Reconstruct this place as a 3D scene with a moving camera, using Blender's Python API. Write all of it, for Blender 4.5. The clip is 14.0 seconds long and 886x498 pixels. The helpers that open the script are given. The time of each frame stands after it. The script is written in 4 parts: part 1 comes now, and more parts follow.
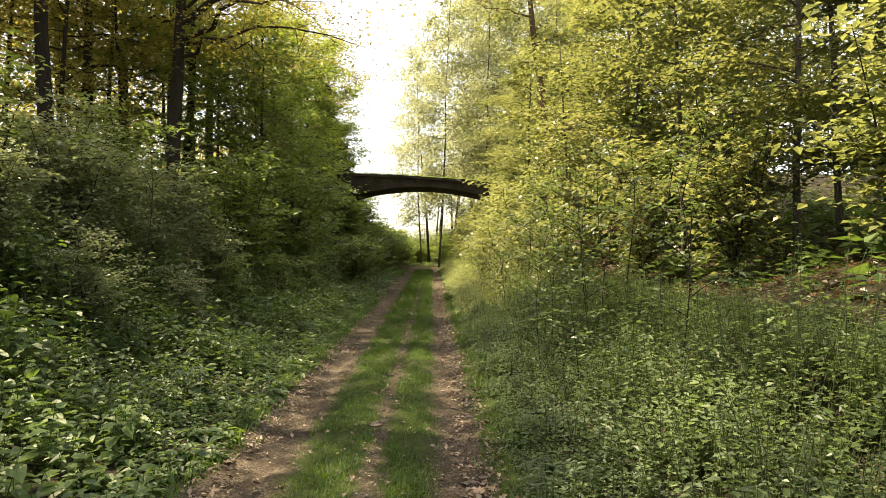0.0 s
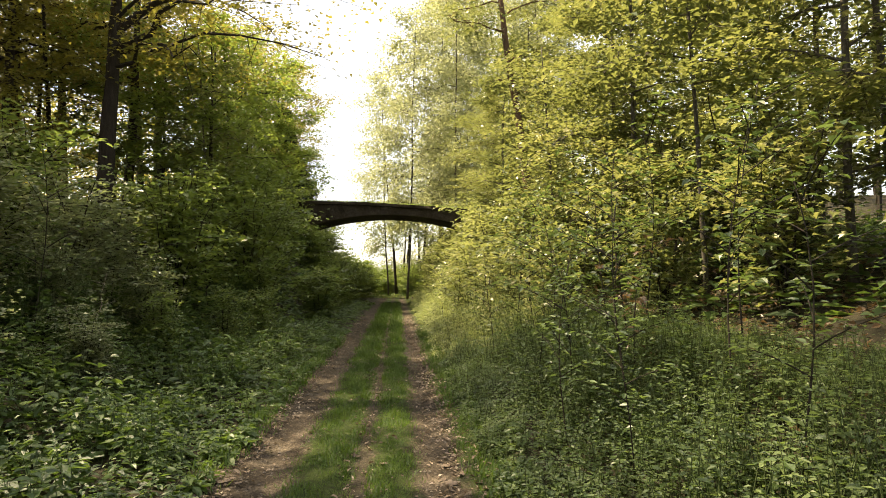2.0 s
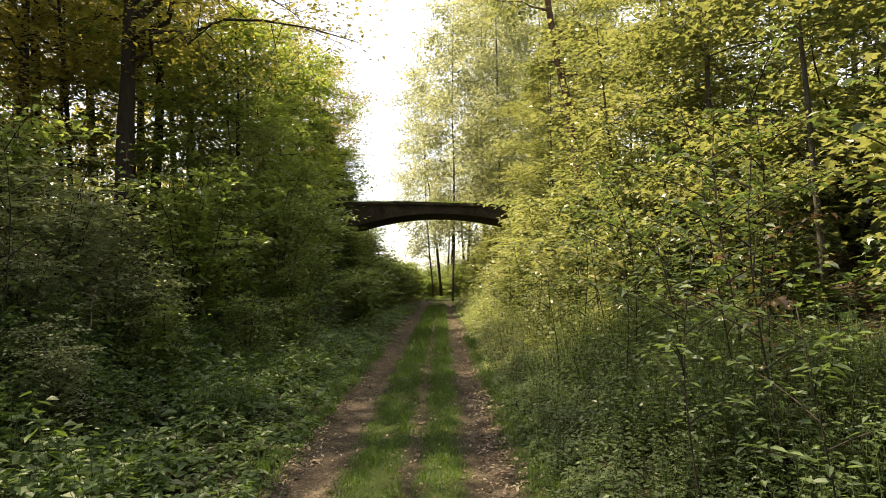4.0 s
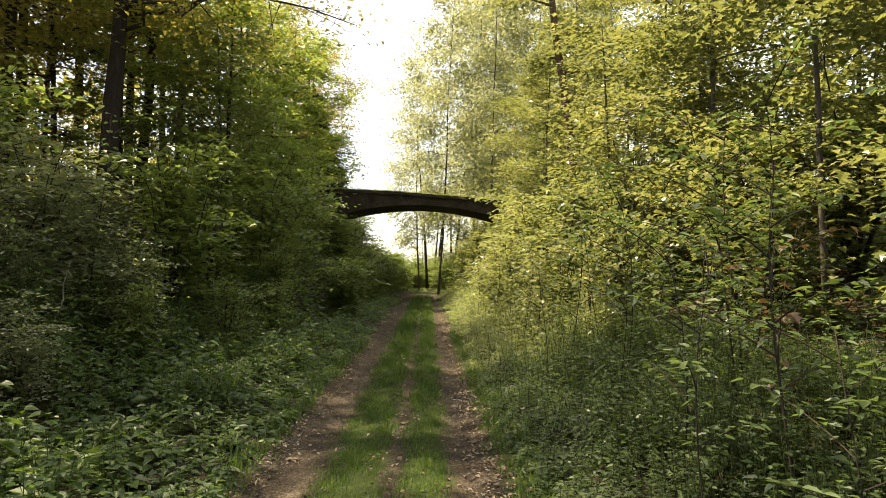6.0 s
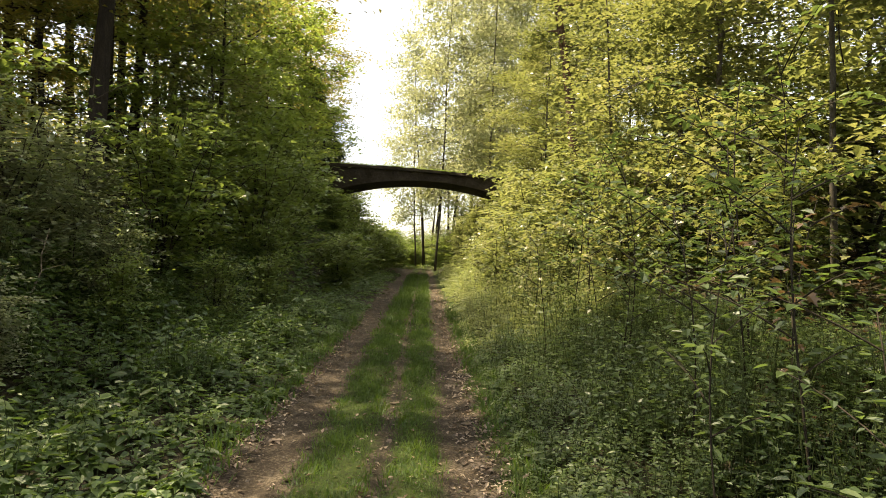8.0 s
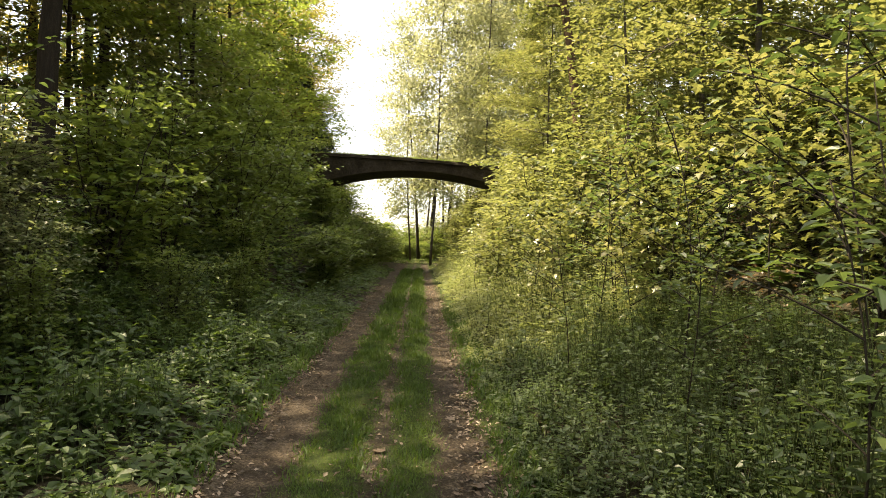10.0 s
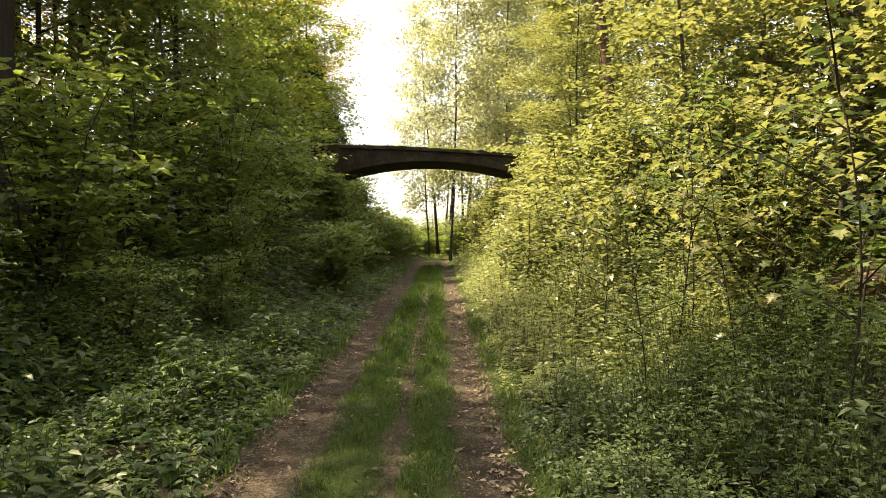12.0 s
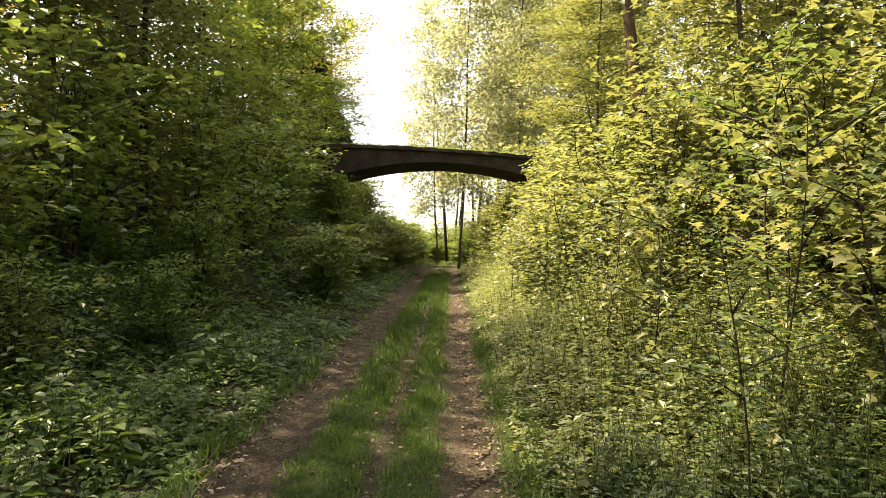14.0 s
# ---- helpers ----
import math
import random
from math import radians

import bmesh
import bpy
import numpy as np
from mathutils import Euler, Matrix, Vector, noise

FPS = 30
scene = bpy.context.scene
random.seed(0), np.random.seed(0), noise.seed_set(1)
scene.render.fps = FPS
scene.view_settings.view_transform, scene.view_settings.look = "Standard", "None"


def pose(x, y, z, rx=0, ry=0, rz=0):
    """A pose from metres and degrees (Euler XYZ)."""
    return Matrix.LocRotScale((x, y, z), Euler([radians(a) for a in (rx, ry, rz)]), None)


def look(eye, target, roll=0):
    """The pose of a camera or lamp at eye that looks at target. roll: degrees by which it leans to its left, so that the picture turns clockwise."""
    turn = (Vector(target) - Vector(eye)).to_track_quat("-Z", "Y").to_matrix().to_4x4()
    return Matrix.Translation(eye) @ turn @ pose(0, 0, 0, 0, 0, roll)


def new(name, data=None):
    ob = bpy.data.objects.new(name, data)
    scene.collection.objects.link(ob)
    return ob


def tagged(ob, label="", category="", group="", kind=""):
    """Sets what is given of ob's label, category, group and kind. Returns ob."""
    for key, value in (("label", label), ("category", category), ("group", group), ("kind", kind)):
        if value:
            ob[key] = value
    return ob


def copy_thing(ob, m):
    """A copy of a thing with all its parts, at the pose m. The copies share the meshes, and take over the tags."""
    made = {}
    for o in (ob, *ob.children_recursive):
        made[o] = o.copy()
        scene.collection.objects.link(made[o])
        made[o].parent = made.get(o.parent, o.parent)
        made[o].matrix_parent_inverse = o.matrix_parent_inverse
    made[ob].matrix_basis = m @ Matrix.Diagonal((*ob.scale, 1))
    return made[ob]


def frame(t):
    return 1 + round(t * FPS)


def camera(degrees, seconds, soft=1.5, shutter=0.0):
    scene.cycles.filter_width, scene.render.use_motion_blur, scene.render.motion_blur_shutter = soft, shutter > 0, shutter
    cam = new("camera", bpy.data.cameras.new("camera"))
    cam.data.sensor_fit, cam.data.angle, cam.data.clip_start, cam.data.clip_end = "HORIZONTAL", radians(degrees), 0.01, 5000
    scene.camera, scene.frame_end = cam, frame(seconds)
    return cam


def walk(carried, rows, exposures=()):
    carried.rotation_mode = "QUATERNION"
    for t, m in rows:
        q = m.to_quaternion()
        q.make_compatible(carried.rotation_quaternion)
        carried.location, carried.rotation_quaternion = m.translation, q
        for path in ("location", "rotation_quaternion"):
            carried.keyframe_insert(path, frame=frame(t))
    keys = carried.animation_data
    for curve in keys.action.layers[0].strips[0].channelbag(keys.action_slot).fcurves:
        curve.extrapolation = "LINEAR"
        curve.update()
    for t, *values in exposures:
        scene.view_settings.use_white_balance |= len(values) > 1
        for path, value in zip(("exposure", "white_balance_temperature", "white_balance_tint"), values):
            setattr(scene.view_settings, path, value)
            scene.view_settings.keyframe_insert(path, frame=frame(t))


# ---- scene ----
cam = camera(64.94, 14.0, soft=0.9)
# seconds, eye, target, roll
PATH = [
    (0.0, (0.560, 0.550, 1.653), (0.731, 10.549, 1.630), 0.36),
    (0.5, (0.542, 1.319, 1.669), (0.731, 11.317, 1.628), -0.89),
    (0.8, (0.495, 1.783, 1.674), (0.328, 11.769, 2.178), -0.24),
    (1.0, (0.466, 2.047, 1.685), (0.591, 12.029, 2.270), -1.21),
    (1.5, (0.421, 2.611, 1.654), (0.716, 12.587, 2.284), -0.99),
    (2.0, (0.430, 3.003, 1.641), (1.088, 12.973, 2.060), -0.48),
    (2.3, (0.449, 3.414, 1.662), (0.287, 13.361, 2.677), -1.55),
    (2.5, (0.456, 3.664, 1.645), (0.430, 13.647, 2.223), -1.30),
    (2.7, (0.455, 3.909, 1.600), (0.616, 13.898, 2.046), -1.54),
    (4.8, (0.424, 5.327, 1.675), (0.333, 15.317, 2.113), -1.94),
    (5.0, (0.408, 5.359, 1.676), (0.440, 15.352, 2.045), -0.63),
    (5.5, (0.393, 5.392, 1.674), (0.511, 15.386, 1.997), 0.22),
    (6.0, (0.381, 5.388, 1.675), (0.594, 15.380, 2.011), 0.97),
    (6.5, (0.366, 5.385, 1.674), (0.602, 15.379, 1.936), 0.96),
    (7.0, (0.358, 5.396, 1.674), (0.786, 15.387, 1.752), 1.08),
    (7.5, (0.346, 5.457, 1.659), (0.593, 15.454, 1.668), 1.48),
    (8.0, (0.415, 5.750, 1.646), (0.675, 15.747, 1.656), 1.71),
    (8.2, (0.445, 5.883, 1.678), (0.804, 15.876, 1.608), 1.86),
    (10.3, (0.427, 8.030, 1.629), (0.720, 18.025, 1.537), 0.85),
    (10.5, (0.444, 8.263, 1.621), (0.505, 18.261, 1.424), -0.07),
    (10.8, (0.474, 8.660, 1.629), (-0.046, 18.646, 1.723), -0.32),
    (11.0, (0.473, 8.908, 1.652), (0.036, 18.891, 1.275), 0.22),
    (11.5, (0.420, 9.435, 1.638), (0.656, 19.432, 1.708), -0.94),
    (12.0, (0.476, 9.994, 1.663), (0.526, 19.992, 1.490), -0.35),
    (12.5, (0.507, 10.547, 1.647), (0.696, 20.543, 1.442), 0.44),
    (13.0, (0.532, 11.088, 1.647), (0.757, 21.085, 1.578), 0.94),
    (13.4, (0.598, 11.545, 1.648), (0.072, 21.530, 1.510), 2.18),
    (13.5, (0.610, 11.654, 1.646), (0.539, 21.653, 1.491), 3.27),
    (14.0, (0.642, 12.175, 1.616), (0.539, 22.174, 1.545), 0.43),
]
walk(cam, [(t, look(eye, aim, roll)) for t, eye, aim, roll in PATH], [(0.0, 1.75, 7450, 10), (2.0, 1.6, 7450, 11), (2.5, 1.32, 7550, 12), (5.0, 1.55, 7350, 10), (8.0, 1.55, 7350, 10), (10.5, 1.75, 7550, 12), (14.0, 1.95, 7550, 13)])

# ---- light ----
SUN_DIR = Vector((-0.54, 0.14, 0.97)).normalized()
world = bpy.data.worlds.new("sky")
scene.world = world
world.use_nodes = True
wn = world.node_tree.nodes
sky = wn.new("ShaderNodeTexSky")
sky.sky_type = "NISHITA"
sky.sun_disc = False
sky.sun_elevation = math.asin(SUN_DIR.z)
sky.sun_rotation = math.atan2(SUN_DIR.x, SUN_DIR.y)
sky.air_density, sky.dust_density = 0.8, 1.6
wn["Background"].inputs["Strength"].default_value = 0.15
haze = wn.new("ShaderNodeMixRGB")
haze.inputs[0].default_value, haze.inputs[2].default_value = 0.55, (3.6, 3.5, 3.35, 1)
world.node_tree.links.new(sky.outputs[0], haze.inputs[1])
world.node_tree.links.new(haze.outputs[0], wn["Background"].inputs["Color"])
sun = new("sun", bpy.data.lights.new("sun", "SUN"))
sun.data.energy, sun.data.angle, sun.data.color = 5.0, radians(0.6), (1.0, 0.88, 0.66)
sun.matrix_world = look(SUN_DIR * 60, (0, 0, 0))


# ---- materials ----
def nodes_of(name):
    m = bpy.data.materials.new(name)
    m.use_nodes = True
    t = m.node_tree
    t.nodes.clear()
    out = t.nodes.new("ShaderNodeOutputMaterial")
    return m, t.nodes, t.links, out


def ramp(n, stops):
    r = n.new("ShaderNodeValToRGB")
    e = r.color_ramp.elements
    while len(e) < len(stops):
        e.new(0.5)
    for k, (p, c) in enumerate(stops):
        e[k].position, e[k].color = p, (*c, 1)
    return r


def leaf_material(name, dark, mid, light, glow, through_share=0.45, gloss=0.38):
    """Leaf: top colour varied from leaf to leaf and by large patches, light passing through, a waxy sheen."""
    m, n, l, out = nodes_of(name)
    geo = n.new("ShaderNodeNewGeometry")
    big = n.new("ShaderNodeTexNoise")
    big.inputs["Scale"].default_value, big.inputs["Detail"].default_value = 0.55, 3
    l.new(geo.outputs["Position"], big.inputs["Vector"])
    add = n.new("ShaderNodeMath")
    add.operation = "MULTIPLY_ADD"
    add.inputs[1].default_value = 0.55
    l.new(geo.outputs["Random Per Island"], add.inputs[0])
    sub = n.new("ShaderNodeMath")
    sub.operation = "MULTIPLY_ADD"
    sub.inputs[1].default_value, sub.inputs[2].default_value = 1.7, -0.62
    l.new(big.outputs["Fac"], sub.inputs[0])
    l.new(sub.outputs[0], add.inputs[2])
    col = ramp(n, [(0.1, dark), (0.5, mid), (0.9, light)])
    l.new(add.outputs[0], col.inputs[0])
    fine = n.new("ShaderNodeTexNoise")
    fine.inputs["Scale"].default_value = 60
    l.new(geo.outputs["Position"], fine.inputs["Vector"])
    mixc = n.new("ShaderNodeMixRGB")
    mixc.blend_type = "MULTIPLY"
    mixc.inputs[0].default_value = 0.35
    l.new(col.outputs[0], mixc.inputs[1])
    l.new(fine.outputs["Fac"], mixc.inputs[2])
    p = n.new("ShaderNodeBsdfPrincipled")
    p.inputs["Roughness"].default_value = gloss
    p.inputs["Specular IOR Level"].default_value = 0.7
    l.new(mixc.outputs[0], p.inputs["Base Color"])
    tr = n.new("ShaderNodeBsdfTranslucent")
    mt = n.new("ShaderNodeMixRGB")
    mt.blend_type = "MIX"
    mt.inputs[0].default_value = 0.6
    mt.inputs[2].default_value = (*glow, 1)
    l.new(col.outputs[0], mt.inputs[1])
    l.new(mt.outputs[0], tr.inputs["Color"])
    mix = n.new("ShaderNodeMixShader")
    mix.inputs[0].default_value = through_share
    l.new(p.outputs[0], mix.inputs[1])
    l.new(tr.outputs[0], mix.inputs[2])
    l.new(mix.outputs[0], out.inputs["Surface"])
    return m


def rough_material(name, stops, scale, rough=0.9, bump=0.4, stretch=(1, 1, 1), fine_scale=9.0):
    """Bark, soil, stone: two scales of colour and relief."""
    m, n, l, out = nodes_of(name)
    co = n.new("ShaderNodeNewGeometry")
    mp = n.new("ShaderNodeMapping")
    mp.inputs["Scale"].default_value = stretch
    l.new(co.outputs["Position"], mp.inputs["Vector"])
    a = n.new("ShaderNodeTexNoise")
    a.inputs["Scale"].default_value, a.inputs["Detail"].default_value, a.inputs["Roughness"].default_value = scale, 8, 0.65
    b = n.new("ShaderNodeTexNoise")
    b.inputs["Scale"].default_value, b.inputs["Detail"].default_value = scale * fine_scale, 5
    for t in (a, b):
        l.new(mp.outputs[0], t.inputs["Vector"])
    mx = n.new("ShaderNodeMath")
    mx.operation = "MULTIPLY_ADD"
    mx.inputs[1].default_value = 0.45
    l.new(b.outputs["Fac"], mx.inputs[0])
    sc = n.new("ShaderNodeMath")
    sc.operation = "MULTIPLY"
    sc.inputs[1].default_value = 0.6
    l.new(a.outputs["Fac"], sc.inputs[0])
    l.new(sc.outputs[0], mx.inputs[2])
    col = ramp(n, stops)
    l.new(mx.outputs[0], col.inputs[0])
    p = n.new("ShaderNodeBsdfPrincipled")
    p.inputs["Roughness"].default_value = rough
    p.inputs["Specular IOR Level"].default_value = 0.25
    l.new(col.outputs[0], p.inputs["Base Color"])
    bp = n.new("ShaderNodeBump")
    bp.inputs["Strength"].default_value, bp.inputs["Distance"].default_value = bump, 0.03
    l.new(mx.outputs[0], bp.inputs["Height"])
    l.new(bp.outputs[0], p.inputs["Normal"])
    l.new(p.outputs[0], out.inputs["Surface"])
    return m


M_MAPLE = leaf_material("maple_leaf", (0.038, 0.074, 0.027), (0.124, 0.17, 0.053), (0.36, 0.335, 0.14), (0.43, 0.445, 0.11), 0.4, 0.34)
M_OAK = leaf_material("oak_leaf", (0.065, 0.085, 0.02), (0.16, 0.175, 0.036), (0.31, 0.28, 0.075), (0.52, 0.45, 0.07), 0.44, 0.45)
M_HORN = leaf_material("hornbeam_leaf", (0.06, 0.105, 0.028), (0.13, 0.19, 0.046), (0.25, 0.3, 0.08), (0.4, 0.5, 0.07), 0.5, 0.34)
M_BUSH = leaf_material("bush_leaf", (0.06, 0.105, 0.028), (0.125, 0.19, 0.05), (0.23, 0.285, 0.09), (0.4, 0.5, 0.08), 0.45, 0.36)
M_GREY = leaf_material("grey_bush_leaf", (0.1, 0.13, 0.065), (0.2, 0.235, 0.12), (0.36, 0.38, 0.21), (0.4, 0.46, 0.16), 0.4, 0.34)
M_HERB = leaf_material("herb_leaf", (0.032, 0.068, 0.016), (0.066, 0.124, 0.027), (0.135, 0.205, 0.045), (0.22, 0.33, 0.045), 0.4, 0.5)
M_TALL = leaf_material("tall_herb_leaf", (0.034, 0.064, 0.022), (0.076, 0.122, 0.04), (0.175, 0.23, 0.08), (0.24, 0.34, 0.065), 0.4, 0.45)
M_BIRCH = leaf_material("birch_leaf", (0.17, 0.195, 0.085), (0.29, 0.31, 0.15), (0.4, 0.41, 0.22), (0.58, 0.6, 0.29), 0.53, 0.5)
M_SPRUCE = leaf_material("spruce_needle", (0.012, 0.026, 0.01), (0.022, 0.045, 0.016), (0.035, 0.06, 0.022), (0.05, 0.09, 0.02), 0.15)
M_GRASS = leaf_material("grass_blade", (0.026, 0.062, 0.01), (0.052, 0.112, 0.016), (0.112, 0.172, 0.03), (0.18, 0.29, 0.026), 0.4, 0.55)
# scrub leaf made paler: the glare of full sun is in its colour
M_SCRUB_LIT = leaf_material("sunlit_scrub_leaf", (0.054, 0.086, 0.032), (0.152, 0.19, 0.064), (0.355, 0.35, 0.16), (0.45, 0.48, 0.12), 0.42, 0.34)
# paler copy of the tall weed leaf, with sunlight put into the colour
M_WEED_LIT = leaf_material("sunlit_weed_leaf", (0.085, 0.118, 0.042), (0.205, 0.245, 0.09), (0.42, 0.43, 0.2), (0.45, 0.51, 0.13), 0.42, 0.38)
M_DEAD = leaf_material("dead_leaf", (0.08, 0.05, 0.03), (0.2, 0.14, 0.095), (0.45, 0.36, 0.27), (0.3, 0.2, 0.1), 0.12, 0.65)
M_RUST = leaf_material("rusty_leaf", (0.08, 0.05, 0.025), (0.14, 0.08, 0.04), (0.22, 0.14, 0.07), (0.3, 0.18, 0.06), 0.3)
M_BARK = rough_material("dark_bark", [(0.25, (0.01, 0.008, 0.006)), (0.55, (0.03, 0.024, 0.018)), (0.8, (0.065, 0.055, 0.042))], 5.0, 0.95, 0.9, (3, 3, 0.5))
M_PINE = rough_material("brown_bark", [(0.25, (0.04, 0.026, 0.018)), (0.55, (0.12, 0.075, 0.045)), (0.8, (0.22, 0.15, 0.1))], 5.0, 0.95, 0.9, (3, 3, 0.5))
M_GREYBARK = rough_material("grey_bark", [(0.25, (0.035, 0.03, 0.024)), (0.55, (0.085, 0.075, 0.06)), (0.8, (0.17, 0.155, 0.125))], 6.0, 0.92, 0.6, (3, 3, 0.6))
M_TWIG = rough_material("twig_bark", [(0.3, (0.014, 0.011, 0.008)), (0.7, (0.045, 0.036, 0.025))], 14.0, 0.9, 0.3)
M_STEM = rough_material("green_stem", [(0.3, (0.03, 0.05, 0.015)), (0.7, (0.08, 0.1, 0.035))], 20.0, 0.7, 0.1)
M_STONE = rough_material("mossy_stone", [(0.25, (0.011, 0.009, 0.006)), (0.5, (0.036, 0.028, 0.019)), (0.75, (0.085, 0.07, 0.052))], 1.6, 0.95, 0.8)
M_PEBBLE = rough_material("pebble", [(0.3, (0.06, 0.05, 0.04)), (0.7, (0.18, 0.155, 0.13))], 30.0, 0.9, 0.2)


def ground_material():
    m, n, l, out = nodes_of("forest_ground")
    geo = n.new("ShaderNodeNewGeometry")
    sep = n.new("ShaderNodeSeparateXYZ")
    l.new(geo.outputs["Position"], sep.inputs[0])

    def tex(scale, detail=6, rough=0.6):
        t = n.new("ShaderNodeTexNoise")
        t.inputs["Scale"].default_value, t.inputs["Detail"].default_value, t.inputs["Roughness"].default_value = scale, detail, rough
        l.new(geo.outputs["Position"], t.inputs["Vector"])
        return t.outputs["Fac"]

    def calc(op, a, b=0.0, c=0.0):
        t = n.new("ShaderNodeMath")
        t.operation = op
        for k, v in enumerate((a, b, c)):
            if isinstance(v, (int, float)):
                t.inputs[k].default_value = v
            else:
                l.new(v, t.inputs[k])
        return t.outputs[0]

    edge = calc("MULTIPLY_ADD", tex(2.2), 0.5, -0.25)
    x = calc("ADD", sep.outputs["X"], edge)
    x = calc("ADD", x, calc("MULTIPLY_ADD", tex(11.0), 0.22, -0.11))

    def band(lo, hi, soft=0.07):
        up = n.new("ShaderNodeMapRange")
        up.inputs[1].default_value, up.inputs[2].default_value = lo - soft, lo + soft
        dn = n.new("ShaderNodeMapRange")
        dn.inputs[1].default_value, dn.inputs[2].default_value = hi - soft, hi + soft
        for t in (up, dn):
            l.new(x, t.inputs[0])
        return calc("MULTIPLY", up.outputs[0], calc("SUBTRACT", 1.0, dn.outputs[0]))

    ruts = calc("MAXIMUM", band(-1.2, -0.46), band(0.56, 1.03))
    mid = calc("MULTIPLY", band(0.02, 0.22, 0.05), 0.9)
    dirt_mask = calc("MAXIMUM", ruts, mid)
    sward = band(-0.5, 1.5, 0.1)
    dirt = ramp(n, [(0.34, (0.016, 0.012, 0.008)), (0.5, (0.056, 0.043, 0.03)), (0.66, (0.2, 0.162, 0.118))])
    l.new(calc("MULTIPLY_ADD", tex(38.0, 6, 0.7), 0.6, calc("MULTIPLY", tex(3.0), 0.4)), dirt.inputs[0])
    green = ramp(n, [(0.3, (0.02, 0.024, 0.008)), (0.55, (0.04, 0.06, 0.012)), (0.75, (0.075, 0.08, 0.025))])
    l.new(tex(24.0), green.inputs[0])
    litter = ramp(n, [(0.3, (0.014, 0.013, 0.007)), (0.5, (0.034, 0.03, 0.017)), (0.7, (0.09, 0.07, 0.042))])
    l.new(calc("MULTIPLY_ADD", tex(18.0, 8, 0.75), 0.7, calc("MULTIPLY", tex(1.1), 0.3)), litter.inputs[0])

    def mixc(f, a, b):
        t = n.new("ShaderNodeMixRGB")
        l.new(f, t.inputs[0])
        l.new(a, t.inputs[1])
        l.new(b, t.inputs[2])
        return t.outputs[0]

    # meadow beyond the bridge
    far = n.new("ShaderNodeMapRange")
    far.inputs[1].default_value, far.inputs[2].default_value = 66, 74
    l.new(sep.outputs["Y"], far.inputs[0])
    base = mixc(sward, litter.outputs[0], green.outputs[0])
    base = mixc(dirt_mask, base, dirt.outputs[0])
    base = mixc(far.outputs[0], base, green.outputs[0])
    p = n.new("ShaderNodeBsdfPrincipled")
    p.inputs["Roughness"].default_value = 0.95
    p.inputs["Specular IOR Level"].default_value = 0.2
    l.new(base, p.inputs["Base Color"])
    bp = n.new("ShaderNodeBump")
    bp.inputs["Strength"].default_value, bp.inputs["Distance"].default_value = 0.8, 0.03
    l.new(calc("ADD", tex(45.0, 6, 0.7), tex(9.0)), bp.inputs["Height"])
    l.new(bp.outputs[0], p.inputs["Normal"])
    l.new(p.outputs[0], out.inputs["Surface"])
    return m


M_GROUND = ground_material()


# ---- mesh helpers ----
def raw(name, verts, tris, material, parent=None, label="", smooth=False):
    """Links triangles (numpy arrays) as one mesh object."""
    verts, tris = np.asarray(verts, np.float32), np.asarray(tris, np.int32)
    me = bpy.data.meshes.new(name)
    me.vertices.add(len(verts))
    me.vertices.foreach_set("co", verts.ravel())
    me.loops.add(tris.size)
    me.loops.foreach_set("vertex_index", tris.ravel())
    me.polygons.add(len(tris))
    me.polygons.foreach_set("loop_start", np.arange(0, tris.size, 3, dtype=np.int32))
    me.polygons.foreach_set("use_smooth", np.full(len(tris), smooth))
    me.update(calc_edges=True)
    me.materials.append(material)
    ob = new(name, me)
    ob.parent = parent
    if label:
        tagged(ob, label)
    return ob


def join(pieces):
    """Several (verts, tris) in one."""
    vs, ts, k = [], [], 0
    for v, t in pieces:
        vs.append(v)
        ts.append(np.asarray(t) + k)
        k += len(v)
    return np.concatenate(vs), np.concatenate(ts)


def tube(points, radii, sides=7, wobble=0.0, rng=None):
    """A tapered, closed limb through the points."""
    p = np.asarray(points, float)
    n = len(p)
    d = np.gradient(p, axis=0)
    d /= np.linalg.norm(d, axis=1)[:, None] + 1e-9
    ref = np.where(np.abs(d[:, 2:3]) < 0.9, [[0, 0, 1.0]], [[1.0, 0, 0]])
    a = np.cross(d, ref)
    a /= np.linalg.norm(a, axis=1)[:, None]
    b = np.cross(d, a)
    ang = np.arange(sides) * 2 * np.pi / sides
    r = np.asarray(radii, float)[:, None, None] * np.ones((n, sides, 1))
    if wobble:
        r = r * (1 + wobble * rng.normal(size=(n, sides, 1)))
    v = p[:, None] + r * (np.cos(ang)[None, :, None] * a[:, None] + np.sin(ang)[None, :, None] * b[:, None])
    t = []
    for i in range(n - 1):
        for j in range(sides):
            q, w = i * sides + j, i * sides + (j + 1) % sides
            t += [(q, w, w + sides), (q, w + sides, q + sides)]
    v = np.concatenate([v.reshape(-1, 3), p[:1], p[-1:]])
    for j in range(sides):
        k = (j + 1) % sides
        t += [(n * sides, k, j), (n * sides + 1, (n - 1) * sides + j, (n - 1) * sides + k)]
    return v, np.array(t)


